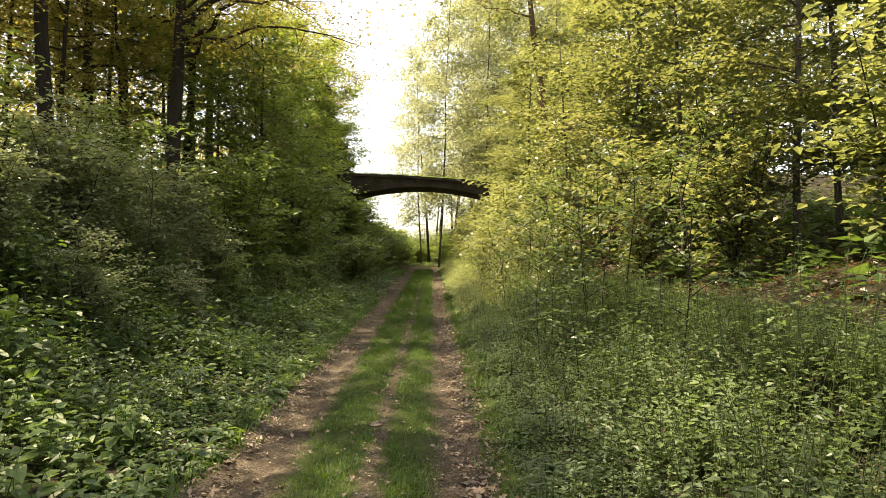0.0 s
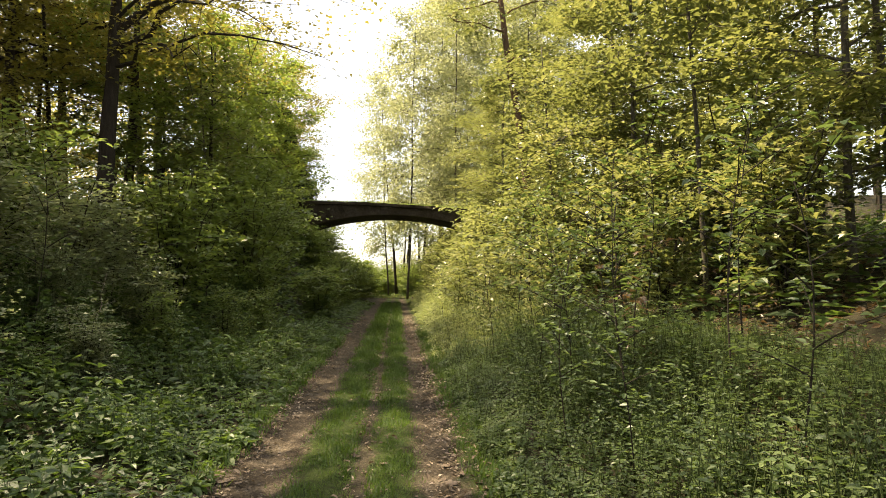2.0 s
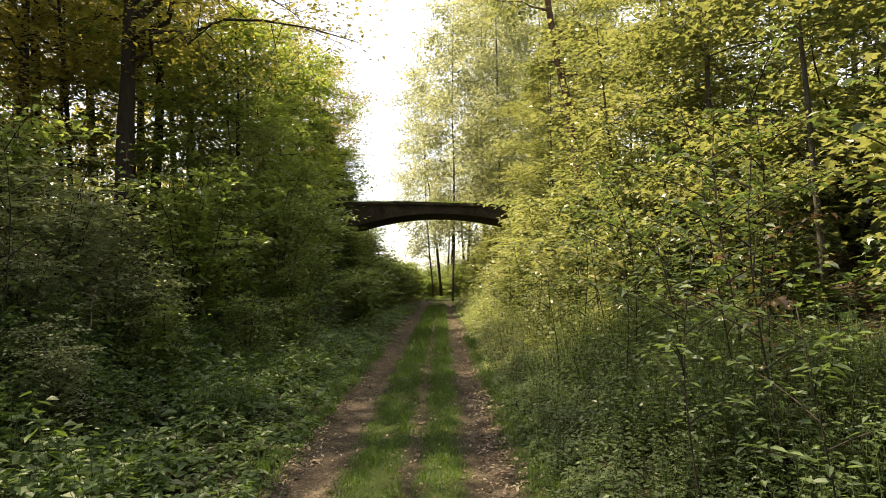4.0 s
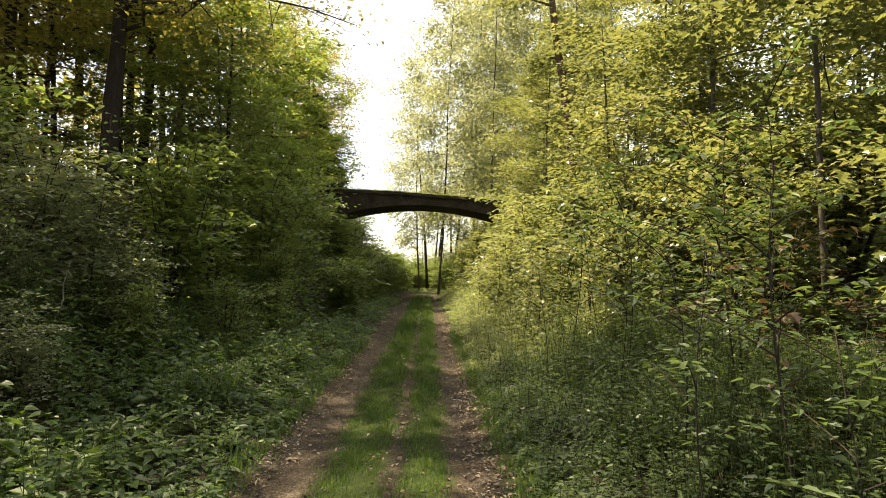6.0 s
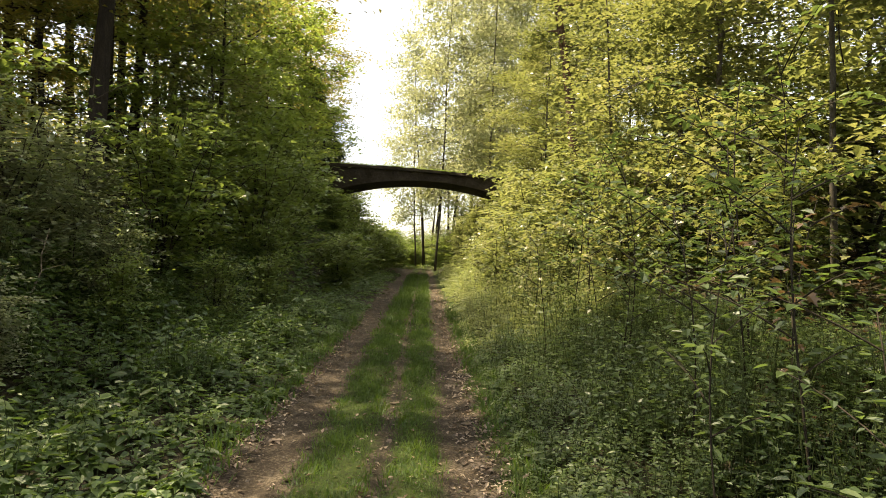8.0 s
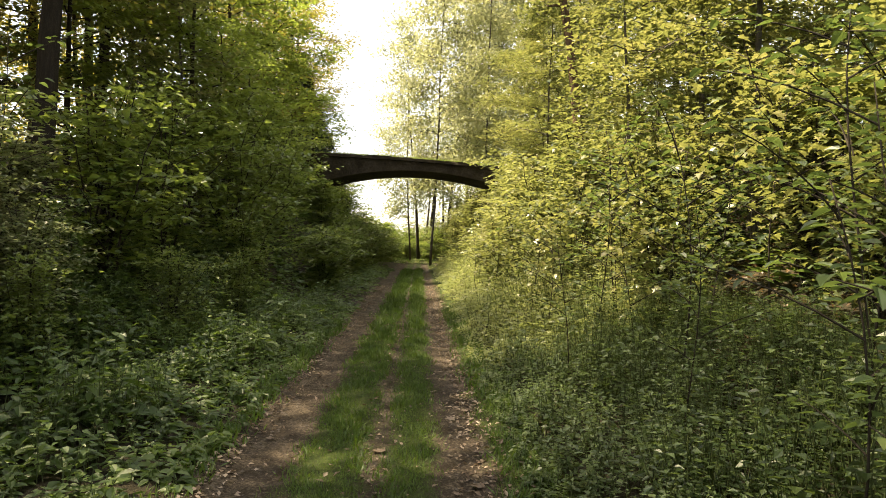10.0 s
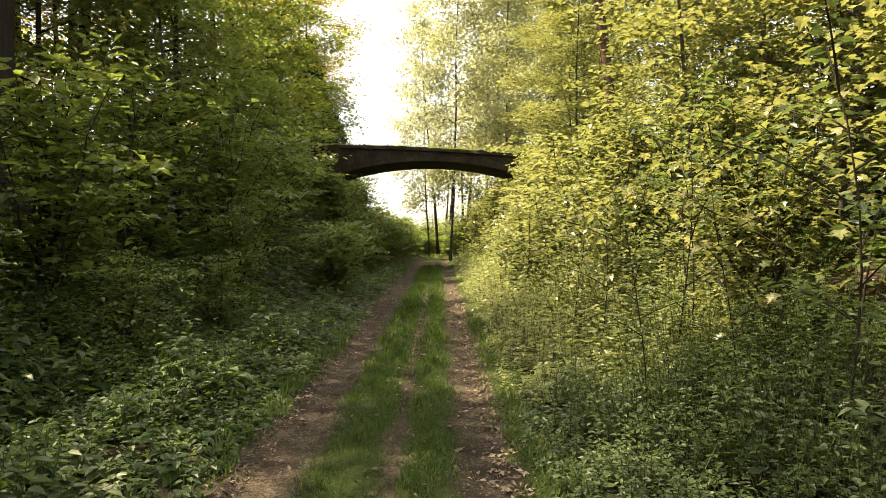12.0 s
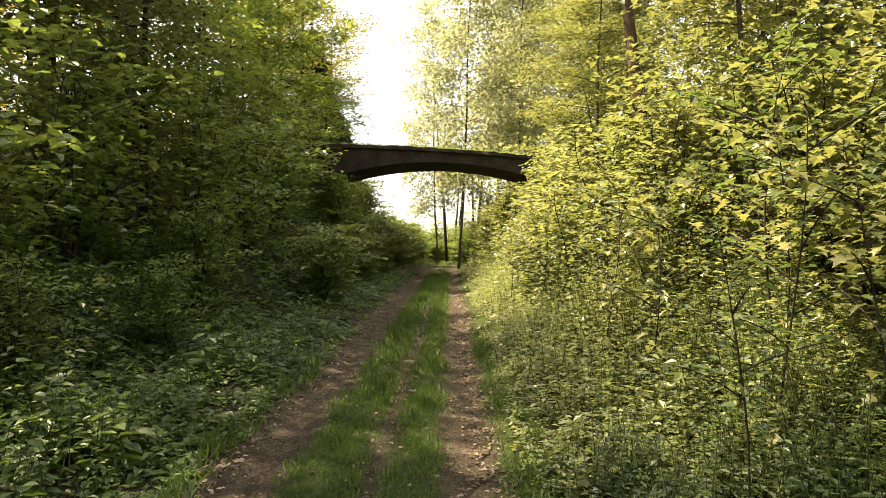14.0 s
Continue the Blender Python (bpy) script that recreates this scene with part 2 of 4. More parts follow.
def threads(starts, ends, r0, r1=0.0):
    """Many thin three-sided stems at once."""
    s, e = np.asarray(starts, float), np.asarray(ends, float)
    n = len(s)
    ang = np.arange(3) * 2 * np.pi / 3
    ring = np.stack([np.cos(ang), np.sin(ang), 0 * ang], 1)
    # rings lie in the plane across the main axis
    d = np.abs(e - s)
    side = (d[:, 0] + d[:, 1] > d[:, 2])[:, None, None]
    up = np.stack([0.7 * np.cos(ang), -0.7 * np.cos(ang), np.sin(ang)], 1)
    rg = np.where(side, up[None], ring[None])
    r0 = np.broadcast_to(np.asarray(r0, float), (n,))[:, None, None]
    r1 = np.broadcast_to(np.asarray(r1, float), (n,))[:, None, None]
    v = np.concatenate([s[:, None] + rg * r0, e[:, None] + rg * r1], 1).reshape(-1, 3)
    f = np.array([(0, 1, 4), (0, 4, 3), (1, 2, 5), (1, 5, 4), (2, 0, 3), (2, 3, 5)])
    return v, (np.arange(n)[:, None, None] * 6 + f[None]).reshape(-1, 3)


def leaves(rng, pos, size, az=None, pitch=-0.25, spread=0.35, width=0.62, fold=0.18, ovate=False):
    """One folded, pointed leaf at each place; lies near level, its tip hanging by pitch. ovate: rounder sides, a bent tip."""
    n = len(pos)
    az = rng.uniform(0, 2 * np.pi, n) if az is None else az
    pt = pitch + rng.normal(0, spread, n)
    rl = rng.normal(0, spread, n)
    L = size * rng.uniform(0.65, 1.25, n) if np.isscalar(size) else size
    ca, sa, cp, sp = np.cos(az), np.sin(az), np.cos(pt), np.sin(pt)
    a = np.stack([ca * cp, sa * cp, sp], 1)
    s0 = np.stack([-sa, ca, 0 * ca], 1)
    u0 = np.cross(a, s0)
    s = np.cos(rl)[:, None] * s0 + np.sin(rl)[:, None] * u0
    u = np.cross(a, s)
    L = L[:, None]
    w = L * width * 0.5
    f = L * fold
    base = pos
    if ovate:
        b1, b2 = base + a * L * 0.2 + u * f * 0.9, base + a * L * 0.58 + u * f * 0.75
        v = np.stack([base, b1 + s * w, b2 + s * w * 0.82, base + a * L - u * L * 0.08, b2 - s * w * 0.82, b1 - s * w], 1).reshape(-1, 3)
        t = np.array([(0, 1, 2), (0, 2, 3), (0, 3, 4), (0, 4, 5)])
        return v, (np.arange(n)[:, None, None] * 6 + t[None]).reshape(-1, 3)
    v = np.stack([base, base + a * L * 0.42 + s * w + u * f, base + a * L, base + a * L * 0.42 - s * w + u * f], 1).reshape(-1, 3)
    t = np.array([(0, 1, 2), (0, 2, 3)])
    return v, (np.arange(n)[:, None, None] * 4 + t[None]).reshape(-1, 3)


def lobed_leaves(rng, pos, size, az=None, pitch=-0.14):
    """Broad five-lobed leaves, slightly cupped."""
    prof = [(0, 0), (0.1, 0.32), (0.32, 0.48), (0.42, 0.26), (0.72, 0.42), (0.68, 0.16), (1.0, 0.0)]
    out = prof + [(x, -y) for x, y in reversed(prof[1:-1])]
    pr = np.array(out)
    n, k = len(pos), len(pr)
    az = rng.uniform(0, 2 * np.pi, n) if az is None else az
    pt, rl = pitch + rng.normal(0, 0.2, n), rng.normal(0, 0.2, n)
    L = size * rng.uniform(0.6, 1.25, n)
    ca, sa, cp, sp = np.cos(az), np.sin(az), np.cos(pt), np.sin(pt)
    a = np.stack([ca * cp, sa * cp, sp], 1)
    s0 = np.stack([-sa, ca, 0 * ca], 1)
    u0 = np.cross(a, s0)
    s = np.cos(rl)[:, None] * s0 + np.sin(rl)[:, None] * u0
    u = np.cross(a, s)
    bend = (np.abs(pr[:, 1]) * 0.3 - 0.25 * pr[:, 0] ** 2)
    v = pos[:, None] + L[:, None, None] * (pr[None, :, :1] * a[:, None] + pr[None, :, 1:] * s[:, None] + bend[None, :, None] * u[:, None])
    v = np.concatenate([v, (pos + L[:, None] * a * 0.35)[:, None]], 1).reshape(-1, 3)
    t = np.array([(k, j, (j + 1) % k) for j in range(k)])
    return v, (np.arange(n)[:, None, None] * (k + 1) + t[None]).reshape(-1, 3)


# ---- the ground ----
def step(a, b, v):
    q = np.clip((v - a) / (b - a), 0, 1)
    return q * q * (3 - 2 * q)


def wav(x, y):
    return (np.sin(x * 0.9 + 1.3 * np.sin(y * 0.31)) * np.sin(y * 0.57 + 0.7) + 0.5 * np.sin(x * 2.3 + y * 1.1) * np.sin(y * 1.7 - x)) * 0.5


def ground_z(x, y):
    """Height of the ground: a track in a cutting that deepens towards the bridge."""
    x, y = np.asarray(x, float), np.asarray(y, float)
    ax = np.abs(x)
    deep = step(18, 44, y) * (1 - step(54, 78, y))
    slope = 0.43 + 0.68 * deep
    top = 3.1 + 3.1 * deep - 2.4 * step(56, 80, y)
    rise = np.maximum(ax - np.where(x < 0, 2.7, 2.5), 0) * slope
    z = top * (1 - np.exp(-np.maximum(rise, 0) / top * 1.15)) * step(-0.1, 0.6, rise + 0.0)
    z = z + wav(x, y) * (0.03 + 0.25 * step(2.5, 7, ax))
    rut = np.exp(-((x + 0.74) / 0.3) ** 2) + np.exp(-((x - 0.79) / 0.26) ** 2)
    z = z - 0.05 * rut * (1 - step(62, 70, y)) + 0.04 * step(1.1, 1.7, ax)
    return z


def axis(parts):
    return np.concatenate([np.arange(a, b, s) for a, b, s in parts])


gx = axis([(-400, -60, 40), (-60, -16, 4), (-16, -3, 0.5), (-3, 3, 0.08), (3, 16, 0.5), (16, 60, 4), (60, 401, 40)])
gy = axis([(-80, -4, 4), (-4, 30, 0.3), (30, 70, 0.5), (70, 120, 4), (120, 700, 40)])
GX, GY = np.meshgrid(gx, gy)
gz = ground_z(GX, GY) + 0.012 * np.random.default_rng(3).normal(size=GX.shape) * (np.abs(GX) < 3)
gv = np.stack([GX, GY, gz], 2).reshape(-1, 3)
gi = np.arange(len(gx) * len(gy)).reshape(len(gy), len(gx))
gt = np.concatenate([np.stack([gi[:-1, :-1], gi[:-1, 1:], gi[1:, 1:]], 2).reshape(-1, 3), np.stack([gi[:-1, :-1], gi[1:, 1:], gi[1:, :-1]], 2).reshape(-1, 3)])
ground = raw("ground", gv, gt, M_GROUND, smooth=True)
tagged(ground, "earth track with two bare wheel ruts between wooded banks", "ground", kind="structure")


# ---- the bridge ----
BY0, BY1 = 46.0, 50.5


def soffit(x):
    return 5.6 - (x + 0.2) ** 2 / 32.5


def crest(x):
    return 6.38 - 0.055 * (x + 2) - 0.004 * x * x


def bridge():
    rng = np.random.default_rng(11)
    thing = new("arch_bridge")
    thing.location = (0, BY0, 0)
    tagged(thing, "old dark stone arch bridge with grass growing on its deck", "bridge")
    xs = np.arange(-9.0, 9.01, 0.3)

    def band(name, y0, y1, low, high, label="", rough=0.02):
        lo, hi = low(xs), high(xs)
        v, t = [], []
        for x, a, b in zip(xs, lo, hi):
            k = rng.normal(0, rough, 4)
            v += [(x, y0 + k[0], a), (x, y1, a), (x, y1, b + k[1]), (x, y0 + k[2], b + k[1])]
        for i in range(len(xs) - 1):
            q = i * 4
            for j in range(4):
                w = (j + 1) % 4
                t += [(q + j, q + w, q + w + 4), (q + j, q + w + 4, q + j + 4)]
        e = len(v) - 4
        t += [(0, 2, 1), (0, 3, 2), (e, e + 1, e + 2), (e, e + 2, e + 3)]
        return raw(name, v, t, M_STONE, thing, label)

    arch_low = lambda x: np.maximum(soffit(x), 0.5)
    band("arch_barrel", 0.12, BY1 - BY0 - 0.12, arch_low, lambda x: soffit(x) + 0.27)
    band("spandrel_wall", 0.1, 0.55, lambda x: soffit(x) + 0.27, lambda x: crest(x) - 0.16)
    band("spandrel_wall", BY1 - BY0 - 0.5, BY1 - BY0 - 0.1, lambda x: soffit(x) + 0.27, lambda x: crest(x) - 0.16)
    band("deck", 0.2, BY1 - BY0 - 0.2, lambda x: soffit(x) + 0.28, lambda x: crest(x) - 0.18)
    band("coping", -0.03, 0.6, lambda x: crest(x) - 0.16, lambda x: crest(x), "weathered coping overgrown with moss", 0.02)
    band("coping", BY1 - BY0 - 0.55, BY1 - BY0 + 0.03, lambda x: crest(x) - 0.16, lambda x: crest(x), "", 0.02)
    # ring stones along the face of the arch
    vox = []
    x = -6.6
    while x < 5.4:
        w = 0.34
        c = x + w / 2
        z = float(soffit(np.array(c)))
        sl = -2 * (c + 0.2) / 32.5
        n = np.array([-sl, 1.0]) / math.hypot(sl, 1)
        tx = np.array([1.0, sl]) / math.hypot(sl, 1)
        pts = []
        for yy in (0.075 + rng.uniform(-0.008, 0.008), 0.3):
            for a, b in ((-0.48, 0.0), (0.48, 0.0), (0.49, 0.3), (-0.49, 0.3)):
                q = np.array([c, z]) + tx * a * w + n * b
                pts.append((q[0], yy, q[1]))
        f = [(0, 1, 2), (0, 2, 3), (4, 6, 5), (4, 7, 6), (0, 4, 5), (0, 5, 1), (3, 2, 6), (3, 6, 7), (0, 3, 7), (0, 7, 4), (1, 5, 6), (1, 6, 2)]
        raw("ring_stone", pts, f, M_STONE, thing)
        x += w + 0.01
    # abutments in the banks
    for x0, x1 in ((-10.5, -6.4), (5.2, 10.5)):
        v = [(x, y, z) for z in (0.5, 4.9) for x, y in ((x0, 0.15), (x1, 0.15), (x1, BY1 - BY0 - 0.15), (x0, BY1 - BY0 - 0.15))]
        f = [(0, 1, 5), (0, 5, 4), (1, 2, 6), (1, 6, 5), (2, 3, 7), (2, 7, 6), (3, 0, 4), (3, 4, 7), (4, 5, 6), (4, 6, 7), (0, 2, 1), (0, 3, 2)]
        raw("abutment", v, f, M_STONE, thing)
    # grass and weeds on the deck
    n = 9000
    x = -9 + 18 * rng.random(n) ** 1.5
    p = np.stack([x, np.where(rng.random(n) < 0.6, rng.uniform(-0.02, 0.7, n), rng.uniform(0.5, 4.3, n)) + BY0, crest(x) - 0.03], 1)
    v, t = leaves(rng, p, 0.17, pitch=0.9, spread=0.5, width=0.16, fold=0.02)
    tagged(raw("bridge_grass", v, t, M_BUSH), "long grass growing along the top of the bridge", "grass", kind="stuff")


bridge()


# ---- woods ----
def tree(name, label, at, H, r0, leaf, bark, seed, lean=(0, 0), crown_from=0.35, R=3.0, limbs=14, twigs=10, per=45, size=0.11, droop=0.1,
         flat=0.35, sides=9, fine=0.8, category="tree", group="woodland trees", limb_spec=(), tilt=0.28):
    """A tapered trunk with bowed limbs; leaves in layered sprays round the twig ends, with gaps between."""
    rng = np.random.default_rng(seed)
    thing = new(name)
    thing.location = at
    tagged(thing, label, category, group)
    hs = np.linspace(0, 1, 12)
    bow = np.cumsum(rng.normal(0, 0.026 * H / 12, (12, 2)), axis=0)
    line = np.stack([lean[0] * hs + bow[:, 0], lean[1] * hs + bow[:, 1], hs * H - 0.25 * (hs == 0)], 1)
    rad = r0 * (1 - hs) ** 0.75 * (1 + 0.35 * np.exp(-hs * H / 0.35)) + 0.012
    v, t = tube(line, rad, sides, 0.05, rng)
    raw("trunk", v, t, bark, thing, smooth=True)
    on = lambda q: np.array([np.interp(q, hs, line[:, k]) for k in range(3)])
    ends, starts = [], []
    spec = list(limb_spec)
    for i in range(limbs):
        q = crown_from + (0.97 - crown_from) * ((i + rng.random()) / limbs)
        az = i * 2.4 + rng.normal(0, 0.3)
        reach = R * (0.35 + 0.75 * math.sin(math.pi * min(max((q - crown_from) / (1 - crown_from), 0.06), 0.97)) ** 0.6) * rng.uniform(0.7, 1.15)
        spec.append((q, az, reach, rng.uniform(0.15, 0.55), 0.0))
    for q, az, reach, up, thick in spec:
        s = on(q)
        u = np.linspace(0, 1, 6)
        d = np.array([math.cos(az), math.sin(az)])
        side = np.array([-d[1], d[0]]) * rng.normal(0, 0.14) * reach
        pts = np.stack([s[0] + d[0] * reach * u + side[0] * u ** 2, s[1] + d[1] * reach * u + side[1] * u ** 2, s[2] + reach * up * (u - 0.55 * u ** 2) - droop * reach * u ** 2.5], 1)
        pts[1:-1] += rng.normal(0, 0.035 * reach, (4, 3))
        rr = max(thick, r0 * 0.42 * (1 - q) + 0.012)
        v, t = tube(pts, rr * (1 - 0.85 * u), 5)
        raw("limb", v, t, bark, thing)
        for k in range(twigs):
            w = rng.uniform(0.28, 1.0)
            c = np.array([np.interp(w, u, pts[:, j]) for j in range(3)])
            o = rng.normal(0, 1, 3) * np.array([0.24, 0.24, 0.16]) * reach * (0.5 + 0.5 * w)
            starts.append(c)
            ends.append(c + o)
    starts, ends = np.array(starts), np.array(ends)
    v, t = threads(starts, ends, 0.012 + 0.002 * H / 10, 0.003)
    tagged(raw("fine_branching", v, t, bark, thing), kind="stuff")
    n = len(ends)
    c = np.repeat(ends, per, axis=0)
    back = np.repeat(starts, per, axis=0)
    w = rng.random((len(c), 1)) ** 2 * 0.8
    spray = rng.normal(0, 1, c.shape) * np.array([fine, fine, fine * flat]) * 0.5
    pos = c * (1 - w) + back * w + spray
    pos[:, 2] -= droop * 2.0 * rng.random(len(c)) ** 2 * fine
    keep = rng.random(len(pos)) < np.repeat(rng.uniform(0.35, 1.0, n), per)
    pos = pos[keep]
    v, t = leaves(rng, pos, size, pitch=-0.08 - droop, spread=tilt, width=0.8)
    raw("crown", v, t, leaf, thing)
    return thing


def shrub(name, label, at, H, R, leaf, seed, stems=9, sprays=150, per=26, size=0.085, category="shrub", group="bank shrubs", lobed=False, ovate=False):
    """Many bowed stems from one stool, leafy to the ground, uneven in outline."""
    rng = np.random.default_rng(seed)
    thing = new(name)
    thing.location = at
    tagged(thing, label, category, group)
    ends, base = [], []
    for i in range(stems):
        az = i * 2.4 + rng.normal(0, 0.4)
        out = R * rng.uniform(0.15, 0.95)
        h = H * rng.uniform(0.6, 1.05) * (1 - 0.35 * (out / R) ** 2)
        u = np.linspace(0, 1, 6)
        pts = np.stack([math.cos(az) * out * u ** 1.4, math.sin(az) * out * u ** 1.4, h * u - 0.1 * (u == 0)], 1)
        pts[1:-1, :2] += rng.normal(0, 0.04 * R, (4, 2))
        v, t = tube(pts, 0.022 * (H / 3) * (1 - 0.8 * u), 5)
        raw("stem", v, t, M_TWIG, thing)
        for k in range(sprays // stems):
            w = rng.uniform(0.12, 1.0) ** 0.8
            c = np.array([np.interp(w, u, pts[:, j]) for j in range(3)])
            o = rng.normal(0, 1, 3) * np.array([0.3, 0.3, 0.14]) * R
            base.append(c)
            ends.append(np.maximum(c + o, [-99, -99, 0.08]))
    base, ends = np.array(base), np.array(ends)
    v, t = threads(base, ends, 0.007, 0.002)
    tagged(raw("fine_branching", v, t, M_TWIG, thing), kind="stuff")
    c, b = np.repeat(ends, per, axis=0), np.repeat(base, per, axis=0)
    w = rng.random((len(c), 1)) * 0.75
    pos = c * (1 - w) + b * w + rng.normal(0, 1, c.shape) * np.array([0.15, 0.15, 0.035]) * (R / 1.4)
    pos = pos[(rng.random(len(pos)) < np.repeat(rng.uniform(0.3, 1.0, len(ends)), per)) & (pos[:, 2] > 0.02)]
    v, t = lobed_leaves(rng, pos, size) if lobed else leaves(rng, pos, size, pitch=-0.1, spread=0.26, width=0.7, fold=0.12, ovate=ovate)
    raw("foliage", v, t, leaf, thing)
    return thing


def plant_out(first, places, rng, sink=0.1):
    """Copies of a plant at (x, y, scale), each turned by chance."""
    for x, y, s in places:
        z = float(ground_z(x, y)) - sink
        m = Matrix.Translation((x, y, z)) @ Matrix.Rotation(rng.uniform(0, 6.28), 4, "Z") @ Matrix.Diagonal((s * rng.uniform(0.9, 1.1), s * rng.uniform(0.9, 1.1), s, 1))
        copy_thing(first, m)


def on_ground(x, y, sink=0.1):
    return (x, y, float(ground_z(x, y)) - sink)


R_ = np.random.default_rng(21)
# oaks
oak = tree("oak_tree", "tall dark-trunked oak with yellow-green spring leaves", on_ground(-7.95, 23.3), 14.5, 0.25, M_OAK, M_BARK, 5, lean=(0.6, 0.2), crown_from=0.42, R=4.2,
           limbs=13, twigs=15, per=40, size=0.135, limb_spec=((0.44, -0.6, 5.2, 0.3, 0.1), (0.47, -0.1, 5.2, 0.85, 0.14), (0.55, 0.7, 5.0, 0.3, 0.08), (0.5, -0.35, 6.6, 0.5, 0.055), (0.43, 0.1, 6.0, 0.35, 0.05), (0.4, -0.8, 4.2, 0.1, 0.06)))
tree_b = tree("oak_tree", "slender dark oak with sparse yellow-green leaves", on_ground(-9.6, 29.5), 14.0, 0.19, M_OAK, M_BARK, 6, lean=(0.3, 0.5), crown_from=0.35, R=3.4, limbs=15, twigs=12, per=36, size=0.19)
# the copy at y 5.4 is out of view, added to shade the start
plant_out(oak, [(-11.5, 38.5, 0.95), (-13.0, 16.5, 1.0), (-13.4, 11.0, 1.05), (-9.2, 5.4, 1.12)], R_)
plant_out(tree_b, [(-11.5, 24.5, 0.95), (-13.0, 28.0, 1.05), (-15.0, 21.5, 1.0), (-11.8, 33.5, 1.0), (-8.3, 41.0, 0.85), (-14.5, 35.0, 1.1),
                   (-17.0, 27.0, 1.1), (-18.0, 36.0, 1.1), (-13.5, 42.0, 1.0), (-12.0, 4.0, 1.0)], R_)
# added oaks, mostly out of view, whose high crowns shade track and weeds
tall = tree("oak_tree", "very tall dark oak with a high open crown, added to shade the track", on_ground(-8.9, 14.2), 21.0, 0.24, M_OAK, M_BARK, 16, lean=(0.8, 0.3), crown_from=0.56, R=4.8, limbs=15, twigs=11, per=25, size=0.19)
plant_out(tall, [(-9.0, 9.0, 1.0), (-10.6, 16.3, 1.0), (-10.3, 20.6, 1.0)], R_)
# maples
maple = tree("maple_tree", "young maple with bright layered green leaves", on_ground(6.2, 19.5), 10.5, 0.055, M_MAPLE, M_GREYBARK, 7, crown_from=0.12, R=2.6, limbs=22, twigs=13, per=80, size=0.125, flat=0.09, fine=0.6, tilt=0.2)
maple_b = tree("maple_tree", "young maple with yellowish green leaves", on_ground(7.6, 25.0), 12.5, 0.07, M_MAPLE, M_GREYBARK, 8, crown_from=0.15, R=3.0, limbs=24, twigs=13, per=58, size=0.15, flat=0.1, fine=0.65, tilt=0.2)
plant_out(maple, [(6.9, 28.0, 0.75), (6.9, 12.5, 0.95), (9.0, 16.5, 1.1), (5.2, 34.0, 0.8), (8.5, 9.0, 1.0), (6.0, 39.5, 0.8), (10.5, 21.5, 1.1), (7.8, 5.0, 0.9)], R_)
plant_out(maple_b, [(9.4, 31.5, 1.0), (7.2, 38.0, 0.95), (7.4, 43.5, 0.8)], R_)
leaner = tree("alder_tree", "leaning dark-barked tree with bare lower branches", on_ground(6.3, 31.7), 17.0, 0.2, M_MAPLE, M_PINE, 9, lean=(-2.0, 0.3), crown_from=0.4, R=3.2, limbs=15, twigs=12, per=50, size=0.17)
# thin trunks
pole = tree("young_tree", "thin straight young tree among the shrubs", on_ground(5.75, 14.6), 8.0, 0.036, M_MAPLE, M_GREYBARK, 10, lean=(-0.35, 0), crown_from=0.45, R=1.5, limbs=10, twigs=8, per=40, size=0.16)
plant_out(pole, [(6.6, 20.5, 1.1), (4.9, 22.0, 0.9), (-5.6, 26.0, 1.0), (8.0, 13.0, 1.2)], R_)
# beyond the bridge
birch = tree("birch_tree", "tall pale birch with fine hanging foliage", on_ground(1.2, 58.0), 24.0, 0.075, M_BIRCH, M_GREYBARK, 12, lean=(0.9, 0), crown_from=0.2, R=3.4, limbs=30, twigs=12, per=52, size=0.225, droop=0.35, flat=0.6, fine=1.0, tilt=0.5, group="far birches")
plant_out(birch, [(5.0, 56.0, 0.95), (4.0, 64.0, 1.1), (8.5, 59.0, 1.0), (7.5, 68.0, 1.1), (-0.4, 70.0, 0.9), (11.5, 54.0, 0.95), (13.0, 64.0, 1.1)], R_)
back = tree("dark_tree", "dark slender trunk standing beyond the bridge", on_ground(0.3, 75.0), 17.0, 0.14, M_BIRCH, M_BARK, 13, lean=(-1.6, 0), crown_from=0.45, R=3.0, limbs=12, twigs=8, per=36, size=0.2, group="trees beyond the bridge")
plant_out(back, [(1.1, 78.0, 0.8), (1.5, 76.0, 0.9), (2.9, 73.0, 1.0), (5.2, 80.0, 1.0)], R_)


def spruce(name, at, H, R, seed):
    rng = np.random.default_rng(seed)
    thing = new(name)
    thing.location = at
    tagged(thing, "dark spruce with drooping boughs behind the bridge", "tree", "spruces")
    v, t = tube([(0, 0, -0.2), (0, 0, H * 0.5), (0, 0, H)], [0.2, 0.12, 0.02], 7)
    raw("trunk", v, t, M_BARK, thing)
    n = 5000
    q = rng.random(n) ** 0.7
    tier = np.floor(q * 16) / 16 + rng.normal(0, 0.008, n)
    rr = R * (1 - tier) * np.sqrt(rng.random(n)) * (0.8 + 0.3 * np.sin(tier * 91))
    az = np.floor(rng.random(n) * 11) / 11 * 6.28 + tier * 40 + rng.normal(0, 0.14, n)
    p = np.stack([np.cos(az) * rr, np.sin(az) * rr, H * (0.06 + 0.94 * tier) - rr * 0.38], 1)
    v, t = leaves(rng, p, 0.3, az=az + rng.normal(0, 0.5, n), pitch=-0.4, width=0.3)
    raw("crown", v, t, M_SPRUCE, thing)
    return thing


